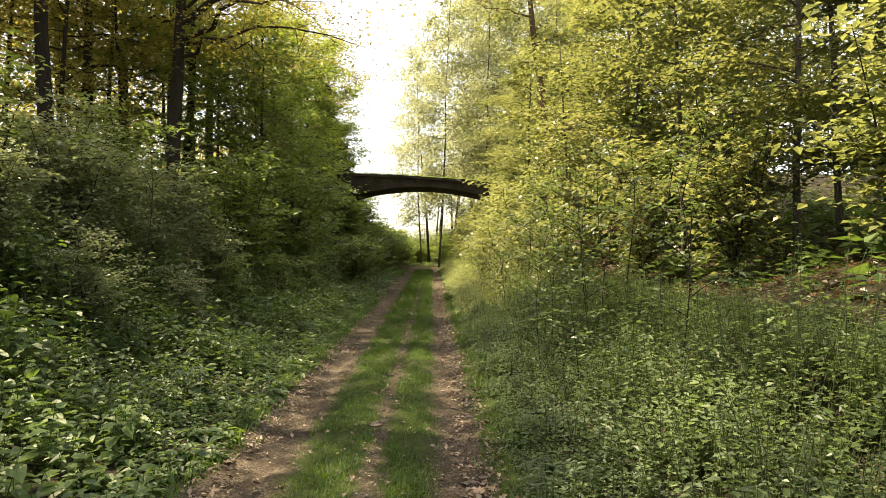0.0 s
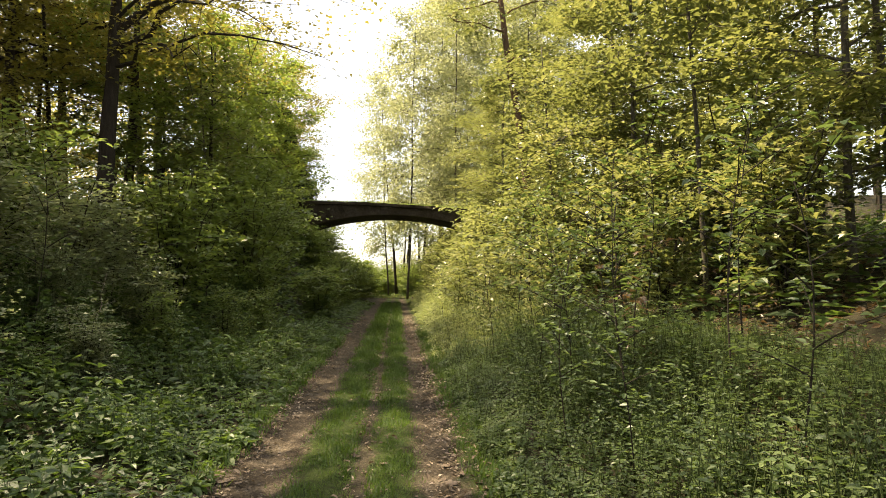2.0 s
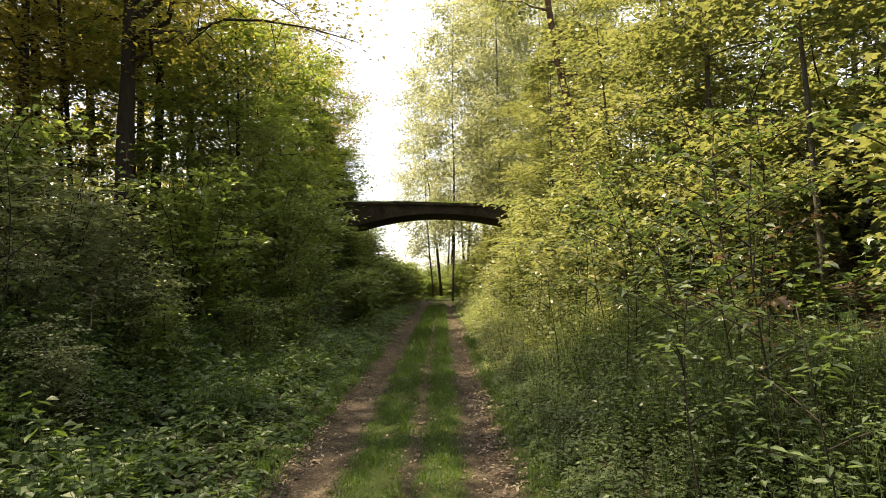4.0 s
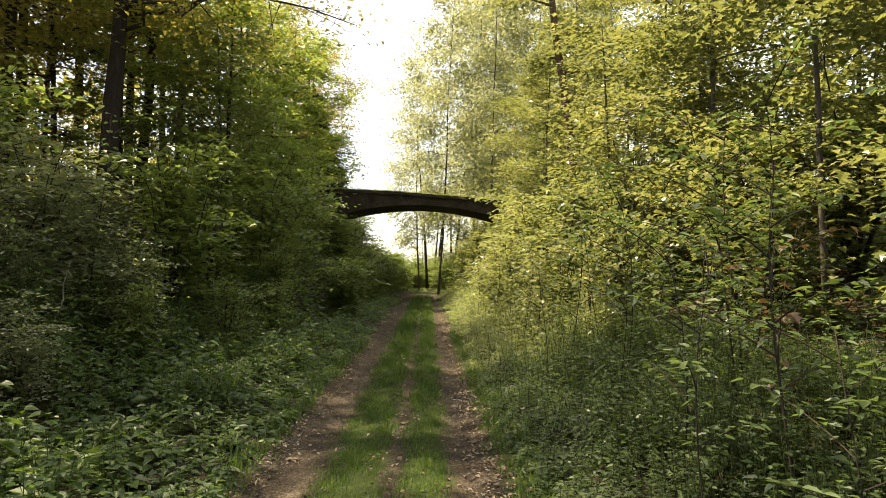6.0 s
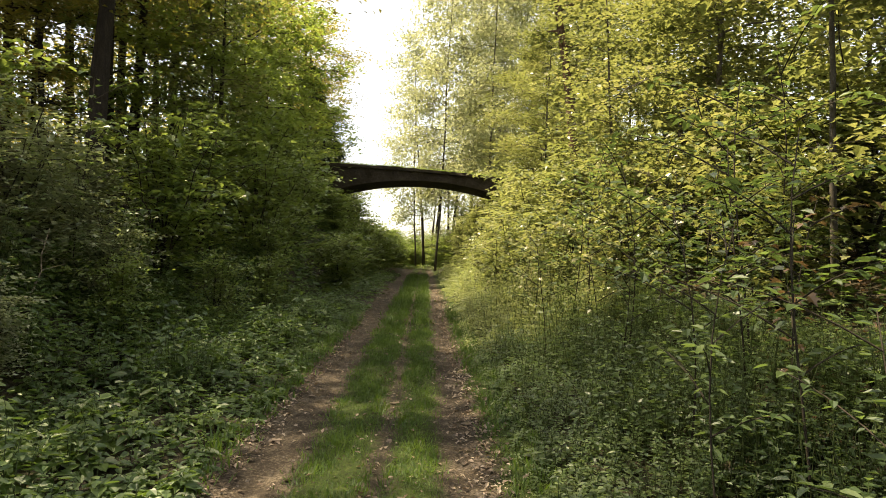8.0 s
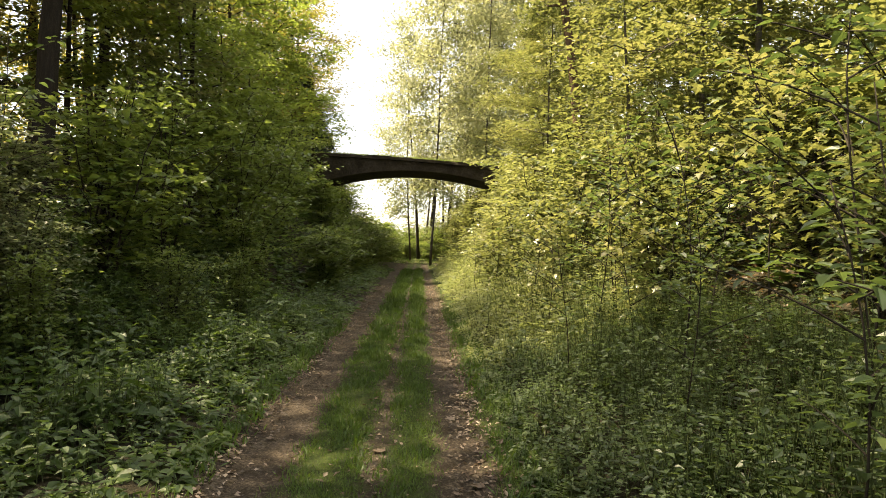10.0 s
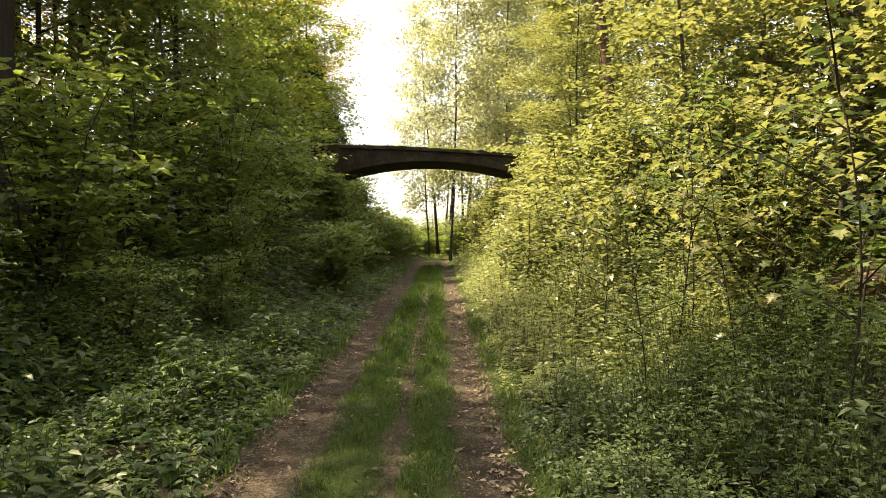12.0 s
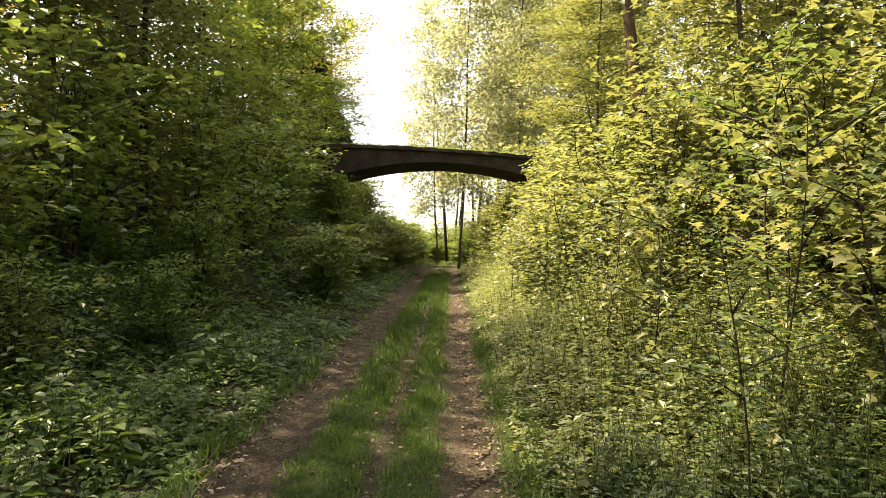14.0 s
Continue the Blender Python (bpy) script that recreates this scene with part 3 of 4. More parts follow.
sp = spruce("spruce_tree", on_ground(-6.7, 66.0), 6.5, 2.2, 14)
plant_out(sp, [(-8.3, 57.5, 1.75), (-9.2, 65.0, 2.0), (-7.4, 73.0, 0.95)], R_)
plant_out(tree_b, [(-7.6, 51.0, 0.9), (-8.0, 57.5, 1.0), (-8.6, 64.0, 1.05), (-11.0, 54.0, 1.1), (-12.0, 62.0, 1.15), (-9.5, 47.0, 0.95)], R_)

hornbeam = tree("hornbeam_tree", "leafy young hornbeam filling the wood edge", on_ground(-5.8, 26.8), 8.6, 0.08, M_HORN, M_BARK, 15, crown_from=0.12, R=2.2, limbs=20, twigs=12, per=30, size=0.19, flat=0.14, fine=0.65)
plant_out(hornbeam, [(-9.2, 27.0, 1.0), (-6.4, 31.5, 0.78), (-6.6, 36.5, 0.75), (-7.0, 41.0, 0.95), (-8.4, 30.0, 0.95), (-7.2, 44.0, 1.3), (-8.6, 38.0, 1.25), (-6.0, 49.5, 0.9)], R_)

edge_tree = tree("wood_edge_tree", "slender tree with thin yellow-green spring leaves under the oaks", on_ground(-11.0, 22.0), 11.5, 0.085, M_OAK, M_BARK, 17, lean=(0.9, 0.2), crown_from=0.16, R=2.5,
                 limbs=22, twigs=10, per=30, size=0.15, flat=0.14, fine=0.65, tilt=0.22)
plant_out(edge_tree, [(-12.6, 18.5, 1.0), (-10.4, 25.6, 0.95), (-13.6, 23.6, 1.1), (-12.4, 28.6, 1.05), (-15.2, 18.0, 1.15), (-15.0, 31.0, 1.1), (-11.2, 32.0, 0.9), (-14.6, 14.0, 1.1), (-16.8, 24.0, 1.2)], R_)

# shrubs
bush = shrub("shrub", "dense dark green bush growing on the bank", on_ground(-4.6, 19.0), 3.6, 1.7, M_BUSH, 31, stems=12, sprays=190, per=21, size=0.15, ovate=True)
grey = shrub("shrub", "grey-green bush with pale small leaves", on_ground(-5.6, 12.3), 3.0, 1.6, M_GREY, 32, stems=10, sprays=170, per=42, size=0.11)
elder = shrub("shrub", "low bright green bush beside the track", on_ground(-2.6, 29.5), 2.3, 1.2, M_BUSH, 33, stems=9, sprays=130, per=32, size=0.15)
hazel = shrub("shrub", "maple scrub with broad layered leaves, coloured pale as if sunlit", on_ground(4.3, 23.8), 3.6, 1.6, M_SCRUB_LIT, 34, stems=12, sprays=180, per=24, size=0.18)
scrub = shrub("maple_bush", "young maple bush with broad lobed leaves in layers", on_ground(4.5, 19.4), 3.4, 1.5, M_MAPLE, 35, stems=10, sprays=180, per=15, size=0.135, lobed=True)
plant_out(scrub, [(3.5, 21.3, 0.8), (3.8, 17.2, 0.75), (5.3, 16.2, 1.05), (5.6, 12.0, 0.95), (5.4, 21.8, 1.05), (4.7, 14.0, 0.75), (6.4, 18.4, 1.15)], R_)
plant_out(bush, [(-3.5, 14.8, 0.38), (-3.3, 18.4, 0.42), (-3.1, 21.2, 0.42), (-3.6, 24.0, 0.6), (-5.0, 22.5, 1.1), (-4.3, 25.5, 1.05), (-4.6, 30.0, 1.0), (-5.0, 34.5, 1.1), (-5.8, 38.5, 1.1), (-6.6, 42.5, 1.2), (-6.4, 16.0, 1.0), (-6.9, 19.0, 0.55), (-6.4, 26.5, 1.2), (-6.0, 31.0, 1.3),
                 (-7.4, 12.5, 1.1), (-6.2, 36.0, 1.3), (-4.4, 54.0, 1.1), (-5.5, 60.0, 1.2), (-7.8, 20.2, 0.5)], R_)
plant_out(grey, [(-4.6, 13.4, 0.6), (-4.1, 15.8, 0.6), (-3.5, 12.0, 0.42), (-4.0, 9.8, 0.5), (-5.0, 15.0, 0.95), (-6.3, 13.8, 1.1), (-5.4, 9.6, 0.9), (-7.8, 10.5, 1.2), (-8.6, 13.0, 1.2), (-5.8, 18.0, 0.9), (-6.4, 6.8, 1.0), (-8.0, 17.5, 1.15)], R_)
plant_out(elder, [(-2.9, 33.0, 1.0), (-2.7, 38.0, 1.1), (-3.2, 42.0, 1.2), (-4.7, 44.2, 1.3), (-5.6, 45.0, 1.5), (-2.9, 47.5, 1.1), (-2.8, 56.0, 1.3), (-2.6, 64.0, 1.4), (-3.4, 72.0, 1.5), (-4.6, 77.0, 1.5), (-3.7, 66.5, 1.3), (-4.8, 71.0, 1.5), (-2.4, 75.0, 1.3), (-3.6, 82.0, 1.6), (-2.6, 79.0, 1.5), (-0.9, 80.0, 1.5), (1.0, 82.0, 1.5), (3.2, 79.0, 1.5), (4.0, 70.0, 1.4), (3.8, 62.0, 1.2), (2.2, 72.0, 1.3), (1.9, 76.0, 1.5), (0.6, 77.5, 1.0), (-2.9, 60.0, 1.5), (-3.2, 68.0, 1.7), (-2.2, 72.0, 1.4), (-3.4, 52.0, 1.3), (3.0, 66.0, 1.5), (2.1, 70.5, 1.1), (1.3, 73.5, 0.8), (0.2, 79.0, 1.1), (-0.9, 77.0, 1.0), (2.4, 69.0, 1.0)], R_)
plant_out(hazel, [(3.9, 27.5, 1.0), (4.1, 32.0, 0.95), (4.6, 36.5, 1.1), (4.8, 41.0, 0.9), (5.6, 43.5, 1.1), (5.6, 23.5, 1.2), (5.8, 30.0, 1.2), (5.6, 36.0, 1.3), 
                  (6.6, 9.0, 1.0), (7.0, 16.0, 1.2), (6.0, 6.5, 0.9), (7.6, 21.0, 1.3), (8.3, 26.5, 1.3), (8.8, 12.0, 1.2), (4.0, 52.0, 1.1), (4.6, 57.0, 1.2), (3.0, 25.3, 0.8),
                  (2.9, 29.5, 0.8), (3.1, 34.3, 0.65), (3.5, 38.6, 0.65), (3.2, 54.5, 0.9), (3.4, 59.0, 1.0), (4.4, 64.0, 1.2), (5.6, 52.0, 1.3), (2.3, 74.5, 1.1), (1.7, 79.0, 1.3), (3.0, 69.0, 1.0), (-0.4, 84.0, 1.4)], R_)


# ---- undergrowth ----
def undergrowth(name, label, n, xs, ys, height, leaf_mat, seed, size=0.08, pairs=7, bias=1.0, gap=0.5, ovate=False):
    """Upright leafy herbs: a stem with leaves in pairs, growing in patches."""
    rng = np.random.default_rng(seed)
    x = xs[0] + (xs[1] - xs[0]) * rng.random(n)
    y = ys[0] + (ys[1] - ys[0]) * rng.random(n) ** bias
    dens = 0.5 + 0.5 * np.sin(x * 1.9 + 2 * np.sin(y * 0.7)) * np.sin(y * 1.3 + x)
    ok = rng.random(n) < 1 - gap + gap * dens
    x, y = x[ok], y[ok]
    h = height(x, y) * rng.uniform(0.4, 1.25, len(x)) * (0.6 + 0.6 * np.sin(x * 2.7 + y + np.sin(y * 2.1)) ** 2)
    ok = h > 0.05
    x, y, h = x[ok], y[ok], h[ok]
    z = ground_z(x, y) - 0.02
    leanx, leany = rng.normal(0, 0.22, (2, len(x))) * h
    s = np.stack([x, y, z], 1)
    e = s + np.stack([leanx, leany, h], 1)
    thing = new(name)
    tagged(thing, label, "undergrowth", kind="stuff")
    v, t = threads(s, e, 0.005, 0.002)
    raw("stems", v, t, M_STEM, thing)
    k = pairs * 2
    q = np.tile(np.repeat(np.linspace(0.3, 1.0, pairs), 2), (len(x), 1)) + rng.normal(0, 0.06, (len(x), k))
    az = rng.uniform(0, 6.28, len(x))[:, None] + np.tile(np.repeat(np.arange(pairs) * 1.571, 2) + np.tile([0, np.pi], pairs), (len(x), 1)) + rng.normal(0, 0.3, (len(x), k))
    pos = s[:, None] + (e - s)[:, None] * q[:, :, None]
    L = size * (1.25 - 0.7 * np.clip(q, 0, 1)) * rng.uniform(0.7, 1.3, q.shape) * (0.65 + 0.95 * rng.random((len(x), 1)) ** 2.2) * (0.75 + 0.5 * np.clip(h, 0, 0.8)[:, None] / 0.8)
    # short stalks hold the blades off the stem
    st = 0.25 * L
    pos = pos + np.stack([np.cos(az) * st, np.sin(az) * st, 0 * st], 2)
    v, t = leaves(rng, pos.reshape(-1, 3), L.ravel(), az=az.ravel(), pitch=-0.1, spread=0.2, width=0.62, fold=0.1, ovate=ovate)
    raw("herb_leaves", v, t, leaf_mat, thing)


left_h = lambda x, y: 0.12 + (0.3 * (1 - step(-1.95, -1.2, x)) + 0.36 * (1 - step(-4.0, -2.2, x))) * (0.45 + 1.2 * np.sin(x * 1.3 + y * 0.8) ** 2 * np.sin(y * 0.9 + 2) ** 2)
right_h = lambda x, y: 0.12 + (0.36 * step(1.25, 1.9, x) + 0.46 * step(1.8, 3.0, x)) * (0.75 + 0.6 * np.sin(x * 1.7 + y * 0.9) ** 2 * np.sin(y * 0.63 + 1) ** 2) * (1 - (0.8 - 0.3 * step(17, 20, y)) * step(3.2, 4.3, x)) * (1 + 0.45 * step(15, 20, y))
undergrowth("undergrowth", "low green herbs covering the verge and bank foot", 6100, (-5.8, -1.1), (1.4, 18.5), left_h, M_HERB, 51, 0.12, 5, gap=0.2, ovate=True)
undergrowth("undergrowth", "low green herbs covering the verge and bank foot", 2300, (-6.2, -1.1), (18, 25), left_h, M_HERB, 58, 0.14, 5, gap=0.25)
undergrowth("undergrowth", "low green herbs behind the start of the walk", 700, (-6.2, -1.1), (-4, 1.5), left_h, M_HERB, 59, 0.16, 5)
undergrowth("undergrowth", "dark green herbs on the shaded bank", 2500, (-6.0, -1.12), (22, 50), left_h, M_HERB, 52, 0.2, 4)
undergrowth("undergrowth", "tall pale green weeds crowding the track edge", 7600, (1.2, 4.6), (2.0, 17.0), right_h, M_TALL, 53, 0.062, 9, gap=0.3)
# same weeds from here on in the paler leaf that stands for sun
undergrowth("undergrowth", "tall pale green weeds crowding the track edge", 3300, (1.2, 4.6), (16.5, 25), right_h, M_WEED_LIT, 60, 0.085, 8, gap=0.3)
undergrowth("undergrowth", "weeds behind the start of the walk", 700, (1.2, 5.2), (-4, 2.5), right_h, M_TALL, 61, 0.13, 6)
undergrowth("undergrowth", "tall weeds with full sun put into their pale green", 4000, (1.25, 4.4), (22, 52), lambda x, y: right_h(x, y) * 1.1, M_WEED_LIT, 54, 0.13, 6)
undergrowth("undergrowth", "weedy fringe of the far clearing", 2600, (-6, 8), (62, 84), lambda x, y: 0.06 + 0.9 * step(79, 84, y) + 0.9 * step(1.6, 3, np.abs(x)), M_WEED_LIT, 55, 0.22, 5)

bank_h = lambda x, y: 0.55 + 0 * x
undergrowth("undergrowth", "rank herbs under the trees of the bank", 1300, (-15, -6), (-4, 50), bank_h, M_BUSH, 56, 0.26, 5)
undergrowth("undergrowth", "rank herbs under the trees of the bank", 2300, (5.0, 15), (-4, 50), bank_h, M_HERB, 57, 0.26, 5)


def deep_woods(name, label, n, xs, ys, zs, leaf, seed):
    """The wood behind the first trees: boughs in clumps, too many to count."""
    rng = np.random.default_rng(seed)
    m = n // 60
    c = np.stack([rng.uniform(*xs, m), rng.uniform(*ys, m), zs[0] + (zs[1] - zs[0]) * rng.random(m) ** 0.8], 1)
    c[:, 2] += ground_z(c[:, 0], c[:, 1])
    pos = np.repeat(c, 60, axis=0) + rng.normal(0, 1, (m * 60, 3)) * np.array([1.0, 1.0, 0.4])
    v, t = leaves(rng, pos, 0.32, spread=0.5, width=0.7)
    thing = new(name)
    tagged(thing, label, "woodland", kind="stuff")
    raw("boughs", v, t, leaf, thing)
    k = m // 12
    b = np.stack([rng.uniform(*xs, k), rng.uniform(*ys, k), np.zeros(k)], 1)
    b[:, 2] = ground_z(b[:, 0], b[:, 1]) - 0.2
    e = b + np.stack([rng.normal(0, 0.6, k), rng.normal(0, 0.6, k), rng.uniform(0.7, 1.0, k) * zs[1]], 1)
    v, t = threads(b, e, rng.uniform(0.004, 0.014, k) * zs[1], 0.02)
    raw("trunks", v, t, M_BARK, thing)


deep_woods("woods", "depth of yellow-green woodland behind the bank trees", 24000, (-34, -16), (10, 75), (0.5, 7.5), M_OAK, 81)
deep_woods("woods", "depth of green woodland behind the maples", 38000, (12, 34), (4, 75), (0.5, 17), M_MAPLE, 82)
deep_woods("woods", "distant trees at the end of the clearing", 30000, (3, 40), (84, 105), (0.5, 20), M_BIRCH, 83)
deep_woods("woods", "distant trees beyond the clearing", 16000, (-40, -12), (78, 105), (0.5, 15), M_OAK, 84)
deep_woods("woods", "low distant scrub closing the clearing", 9000, (-14, 6), (86, 100), (0.0, 2.2), M_HERB, 85)


def grass():
    rng = np.random.default_rng(61)

    def blades(n, lo, hi, y0, y1, h, bias):
        x = rng.uniform(lo, hi, n) + 0.07 * rng.normal(size=n)
        y = y0 + (y1 - y0) * rng.random(n) ** bias
        bare = np.exp(-((x - 0.12) / 0.085) ** 2)
        ok = rng.random(n) > 0.97 * bare
        x, y = x[ok], y[ok]
        tuft = 0.5 + 0.5 * np.sin(x * 9 + np.sin(y * 5)) * np.sin(y * 3.1 + 2 * x)
        L = h * (0.5 + 0.9 * tuft) * rng.uniform(0.5, 1.3, len(x)) * (1 + 0.03 * np.maximum(y - 8, 0))
        p = np.stack([x, y, ground_z(x, y) - 0.005], 1)
        return leaves(rng, p, L, pitch=0.9, spread=0.42, width=0.14, fold=0.02)

    v, t = join([blades(62000, -0.46, 0.55, 2.0, 20, 0.05, 1.2), blades(20000, -0.46, 0.55, 19, 48, 0.08, 1.0), blades(14000, 1.03, 1.4, -3.0, 25, 0.07, 1.3), blades(5000, -1.25, -1.05, 3.0, 22, 0.09, 1.2),
                 blades(9000, -3.0, 3.5, 62, 84, 0.05, 1.0)])
    tagged(raw("grass", v, t, M_GRASS), "short green grass between and beside the wheel ruts", "grass", kind="stuff")


grass()


def litter():
    rng = np.random.default_rng(71)
    n = 10000
    lane = rng.random(n)
    x = np.where(lane < 0.3, rng.normal(-1.0, 0.12, n), np.where(lane < 0.8, rng.normal(0.95, 0.13, n), np.where(lane < 0.87, rng.normal(0.1, 0.1, n), rng.uniform(-1.1, 1.1, n))))
    y = 3 + 32 * rng.random(n) ** 1.3
    p = np.stack([x, y, ground_z(x, y) + 0.012], 1)
    v, t = leaves(rng, p, 0.04 * rng.uniform(0.4, 1.6, n), pitch=0.1, spread=0.3, width=0.6, fold=0.16)
    tagged(raw("leaf_litter", v, t, M_DEAD), "small dry brown leaves scattered in the ruts", "fallen leaves", kind="stuff")
    n = 2500
    x = np.where(rng.random(n) < 0.55, rng.uniform(-1.1, -0.4, n), rng.uniform(0.55, 1.05, n))
    y = 3 + 22 * rng.random(n) ** 1.3
    p = np.stack([x, y, ground_z(x, y)], 1)
    s = rng.uniform(0.005, 0.018, n)[:, None, None]
    o = np.array([(1, 0, 0), (-1, 0, 0), (0, 1, 0), (0, -1, 0), (0, 0, 0.7), (0, 0, -0.7)])
    vv = (p[:, None] + s * o[None] * rng.uniform(0.7, 1.3, (n, 6, 1))).reshape(-1, 3)
    f = np.array([(0, 2, 4), (2, 1, 4), (1, 3, 4), (3, 0, 4)])
    tagged(raw("gravel", vv, (np.arange(n)[:, None, None] * 6 + f[None]).reshape(-1, 3), M_PEBBLE), "small stones pressed into the bare ruts", "gravel", kind="stuff")
    n = 6000
    x = rng.uniform(3.2, 8.5, n)
    y = rng.uniform(7, 26, n)
    p = np.stack([x, y, ground_z(x, y) + 0.02], 1)
    v, t = leaves(rng, p, 0.09, pitch=0.1, spread=0.4, width=0.7)
    tagged(raw("leaf_litter", v, t, M_RUST), "brown leaf litter on the bank", "fallen leaves", kind="stuff")


litter()


# ---- saplings and small things ----
def sapling(label, at, H, leaf, seed, size=0.15, pairs=9, branches=4, lobed=True):
    """A thin dark stem with side shoots and broad lobed leaves in pairs."""
    rng = np.random.default_rng(seed)
    thing = new("sapling")
    thing.location = at
    tagged(thing, label, "sapling", "track-side saplings")
    u = np.linspace(0, 1, 7)
    line = np.stack([0.12 * H * np.sin(u * 2.1 + seed) * u, 0.1 * H * np.cos(u * 1.7 + seed) * u, H * u - 0.06 * (u == 0)], 1)
    v, t = tube(line, 0.0065 * (H / 2) * (1 - 0.75 * u) + 0.002, 5)
    raw("stem", v, t, M_TWIG, thing, smooth=True)
    spots, az = [], []
    for k in range(branches + 1):
        if k:
            q = 0.3 + 0.6 * k / branches
            b0 = np.array([np.interp(q, u, line[:, j]) for j in range(3)])
            a = k * 2.4 + seed
            L = H * 0.3 * rng.uniform(0.6, 1.2)
            w = np.linspace(0, 1, 5)
            pts = b0 + np.stack([math.cos(a) * L * w, math.sin(a) * L * w, L * (0.7 * w - 0.25 * w ** 2)], 1)
            v, t = tube(pts, 0.006 * (1 - 0.7 * w) + 0.001, 4)
            raw("shoot", v, t, M_TWIG, thing)
        else:
            pts, w = line, u
        for i in range(pairs if not k else pairs // 2):
            q = 0.35 + 0.65 * i / (pairs - 1) if not k else 0.3 + 0.7 * i / (pairs // 2 - 1)
            c = np.array([np.interp(q, w, pts[:, j]) for j in range(3)])
            a0 = i * 1.57 + rng.normal(0, 0.3)
            for a in (a0, a0 + math.pi):
                stalk = size * rng.uniform(0.3, 0.7)
                spots.append(c + np.array([math.cos(a), math.sin(a), 0.3]) * stalk)
                az.append(a)
    v, t = lobed_leaves(rng, np.array(spots), size, np.array(az)) if lobed else leaves(rng, np.array(spots), size, np.array(az), pitch=-0.1, spread=0.2, width=0.56, fold=0.1, ovate=True)
    raw("foliage", v, t, leaf, thing)
    return thing


sap_a = sapling("thin maple sapling with broad green leaves", on_ground(3.0, 15.9, 0), 1.9, M_MAPLE, 91, 0.11, 11, 5)
sap_b = sapling("slender sapling with sparse broad leaves", on_ground(2.7, 9.7, 0), 2.4, M_TALL, 92, 0.1, 17, 7, False)
sap_c = sapling("sapling with rusty young leaves", on_ground(3.1, 10.6, 0), 1.9, M_RUST, 93, 0.11, 8, 3)
plant_out(sap_a, [(3.6, 15.2, 1.2), (2.5, 20.6, 1.1), (3.7, 16.6, 1.3), (3.2, 17.6, 1.2), (2.4, 18.4, 1.0), (4.2, 17.4, 1.4), (2.9, 22.5, 1.2), (2.2, 24.5, 1.0), (4.4, 15.4, 1.4), (3.9, 18.8, 1.4), (2.0, 28.0, 1.1)], R_, 0.0)
plant_out(sap_b, [(1.95, 9.2, 0.75), (2.4, 12.8, 0.8), (2.2, 15.8, 0.7), (3.0, 7.4, 0.9), (2.2, 8.2, 0.6), (3.0, 11.2, 1.0), (3.4, 9.0, 1.1), (2.3, 10.6, 0.8), (3.6, 12.4, 1.2), (2.9, 14.2, 1.1), (3.6, 20.0, 1.3), (2.7, 16.6, 1.0), (4.1, 13.2, 1.3), (-4.4, 12.6, 1.1), (-4.9, 16.4, 1.3), (-4.2, 20.5, 1.4), (3.4, 18.0, 1.3), (4.5, 11.0, 1.3)], R_, 0.0)


def dead_stem(label, at, top, r, seed):
    rng = np.random.default_rng(seed)
    thing = new("dead_branch")
    thing.location = at
    tagged(thing, label, "dead wood")
    u = np.linspace(0, 1, 7)
    p = np.array(top)[None] * u[:, None] + rng.normal(0, 0.03, (7, 3)) * np.linalg.norm(top) * 0.4
    p[0] = (0, 0, -0.05)
    v, t = tube(p, r * (1 - 0.7 * u), 6)
    raw("stem", v, t, M_PALE, thing, smooth=True)
    for k in range(4):
        b = p[2 + k]
        d = np.array([rng.normal(), rng.normal(), 0.6]) * np.linalg.norm(top) * 0.12
        v, t = tube([b, b + d * 0.5, b + d], [r * 0.35, r * 0.25, r * 0.1], 5)
        raw("side_twig", v, t, M_PALE, thing)


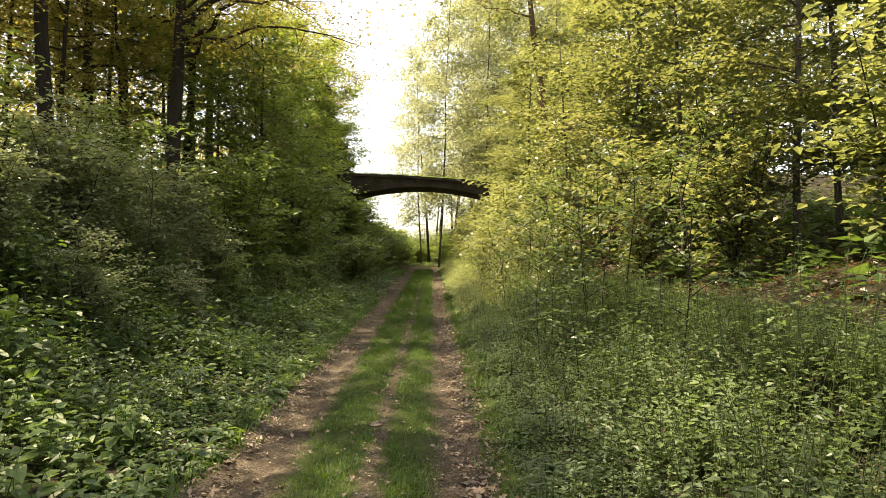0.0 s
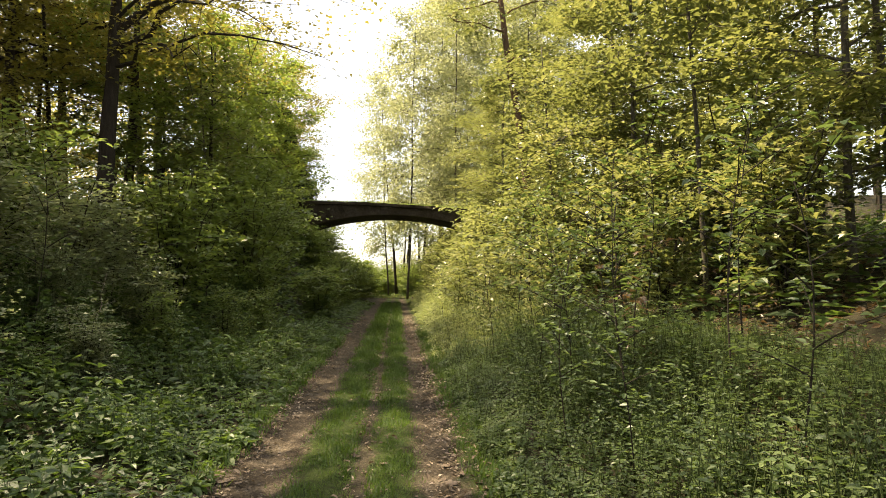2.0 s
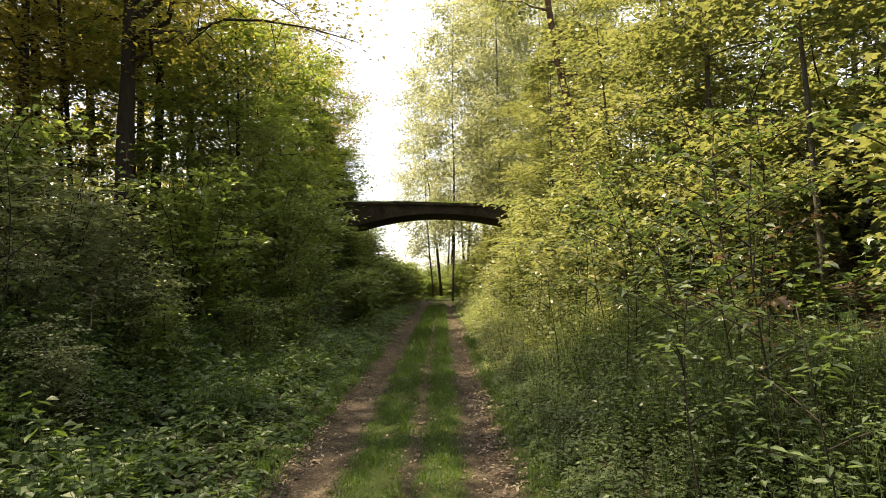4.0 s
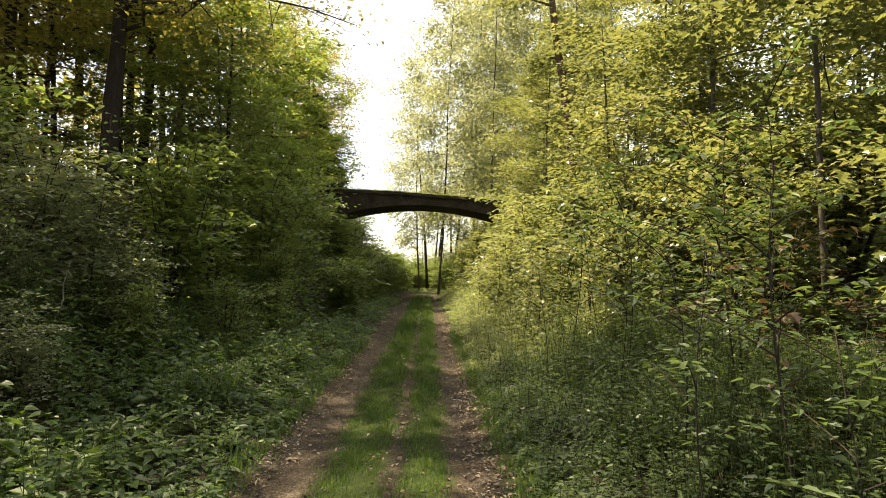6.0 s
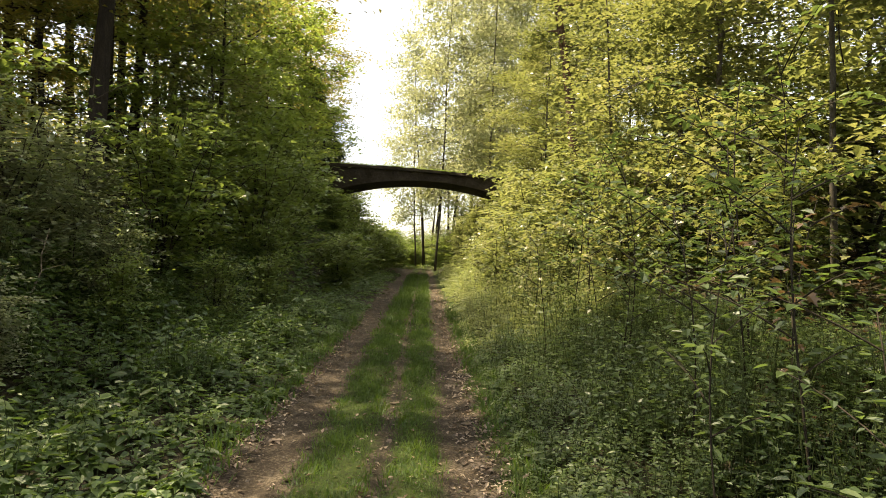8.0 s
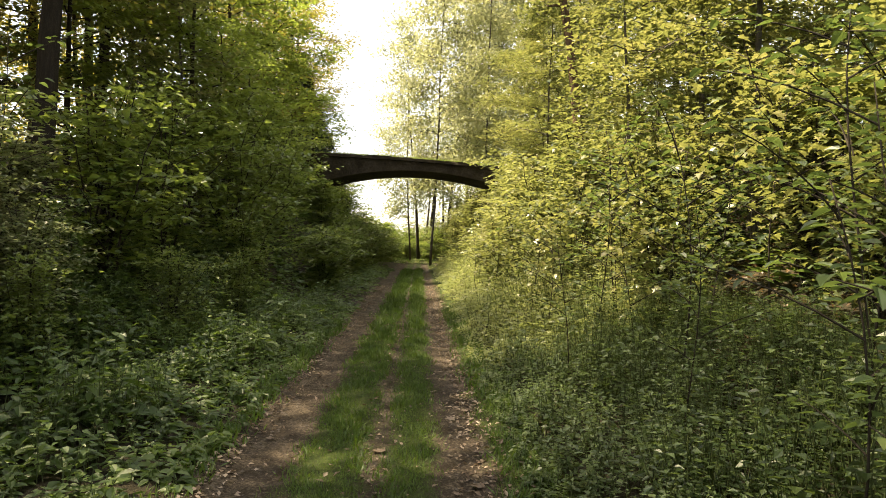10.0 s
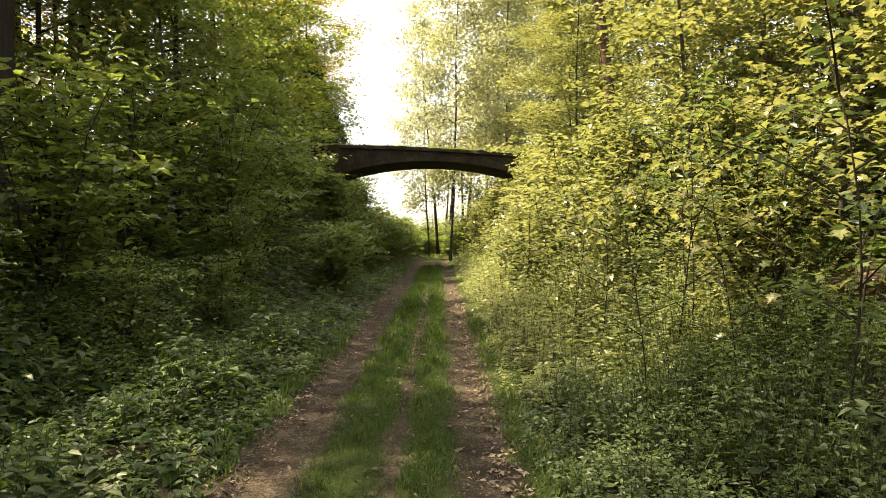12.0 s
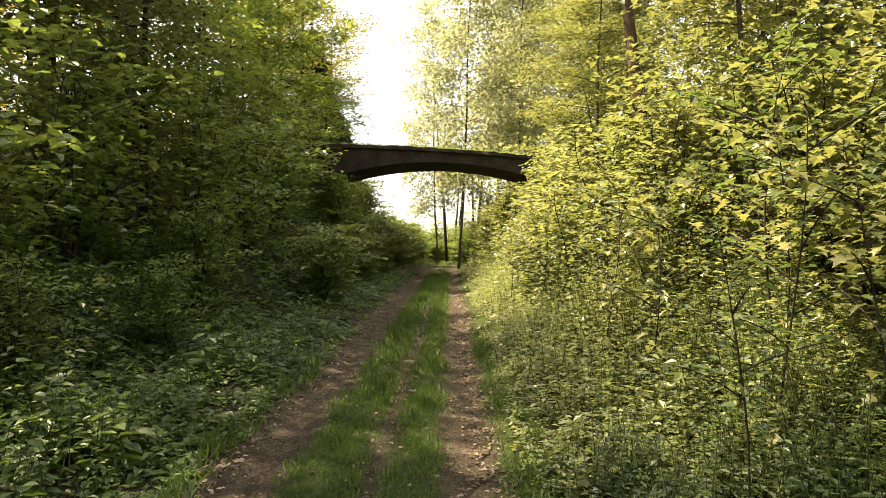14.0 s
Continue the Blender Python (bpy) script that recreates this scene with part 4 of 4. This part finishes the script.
M_PALE = rough_material("bleached_wood", [(0.3, (0.16, 0.12, 0.085)), (0.7, (0.42, 0.35, 0.27))], 9.0, 0.85, 0.3, (3, 3, 0.6))
dead_stem("pale dead stem leaning among the bushes", on_ground(7.9, 15.2, 0), (0.5, 0.2, 3.0), 0.03, 101)
dead_stem("bleached dry stalk standing in the herbs", on_ground(-4.3, 14.2, 0), (0.15, 0.1, 1.0), 0.012, 102)
dead_stem("pale dead branch hanging over the weeds", on_ground(5.2, 16.4, 0), (1.3, -0.6, 1.4), 0.022, 103)


def stump(at):
    rng = np.random.default_rng(104)
    thing = new("tree_stump")
    thing.location = at
    tagged(thing, "dark rotten tree stump beside the oak", "stump")
    h = np.array([-0.2, 0.0, 0.15, 0.4, 0.62, 0.66])
    v, t = tube(np.stack([0 * h, 0 * h, h], 1), np.array([0.5, 0.44, 0.36, 0.32, 0.3, 0.2]), 14, 0.06, rng)
    raw("stump_wood", v, t, M_BARK, thing)
    for k in range(5):
        a = k * 1.26 + rng.normal(0, 0.2)
        d = np.array([math.cos(a), math.sin(a), 0])
        v, t = tube([d * 0.25 + [0, 0, 0.25], d * 0.5 + [0, 0, 0.05], d * 0.85 + [0, 0, -0.12]], [0.12, 0.09, 0.03], 6)
        raw("root", v, t, M_BARK, thing)


stump(on_ground(-7.0, 22.6, 0.05))


def fallen_leaf(at, size, turn, seed):
    rng = np.random.default_rng(seed)
    v, t = lobed_leaves(rng, np.zeros((1, 3)), size, np.array([0.0]), 0.05)
    v[:, 2] = np.abs(v[:, 2]) * 0.5 + 0.004
    ob = raw("fallen_leaf", v, t, M_DEAD)
    ob.location, ob.rotation_euler = at, (0, 0, turn)
    return tagged(ob, "pale dry fallen leaf lying on the track", "leaf", "fallen leaves on the track")


rl = np.random.default_rng(105)
first_leaf = [fallen_leaf(on_ground(x, y, -0.01), 0.1, a, k) for k, (x, y, a) in enumerate(((0.1, 12.44, 0.4), (0.72, 12.3, 2.0), (-0.98, 11.8, 4.0), (0.6, 15.4, 1.0)))]
for k in range(130):
    lane = rl.random()
    x = rl.normal(-1.0, 0.12) if lane < 0.38 else (rl.normal(0.93, 0.12) if lane < 0.85 else rl.normal(0.12, 0.1))
    y = 4 + 24 * rl.random() ** 1.2
    copy_thing(first_leaf[k % 4], Matrix.Translation(on_ground(x, y, -0.012)) @ Matrix.Rotation(rl.uniform(0, 6.28), 4, "Z") @ Matrix.Diagonal((*([rl.uniform(0.5, 1.15)] * 3), 1)))
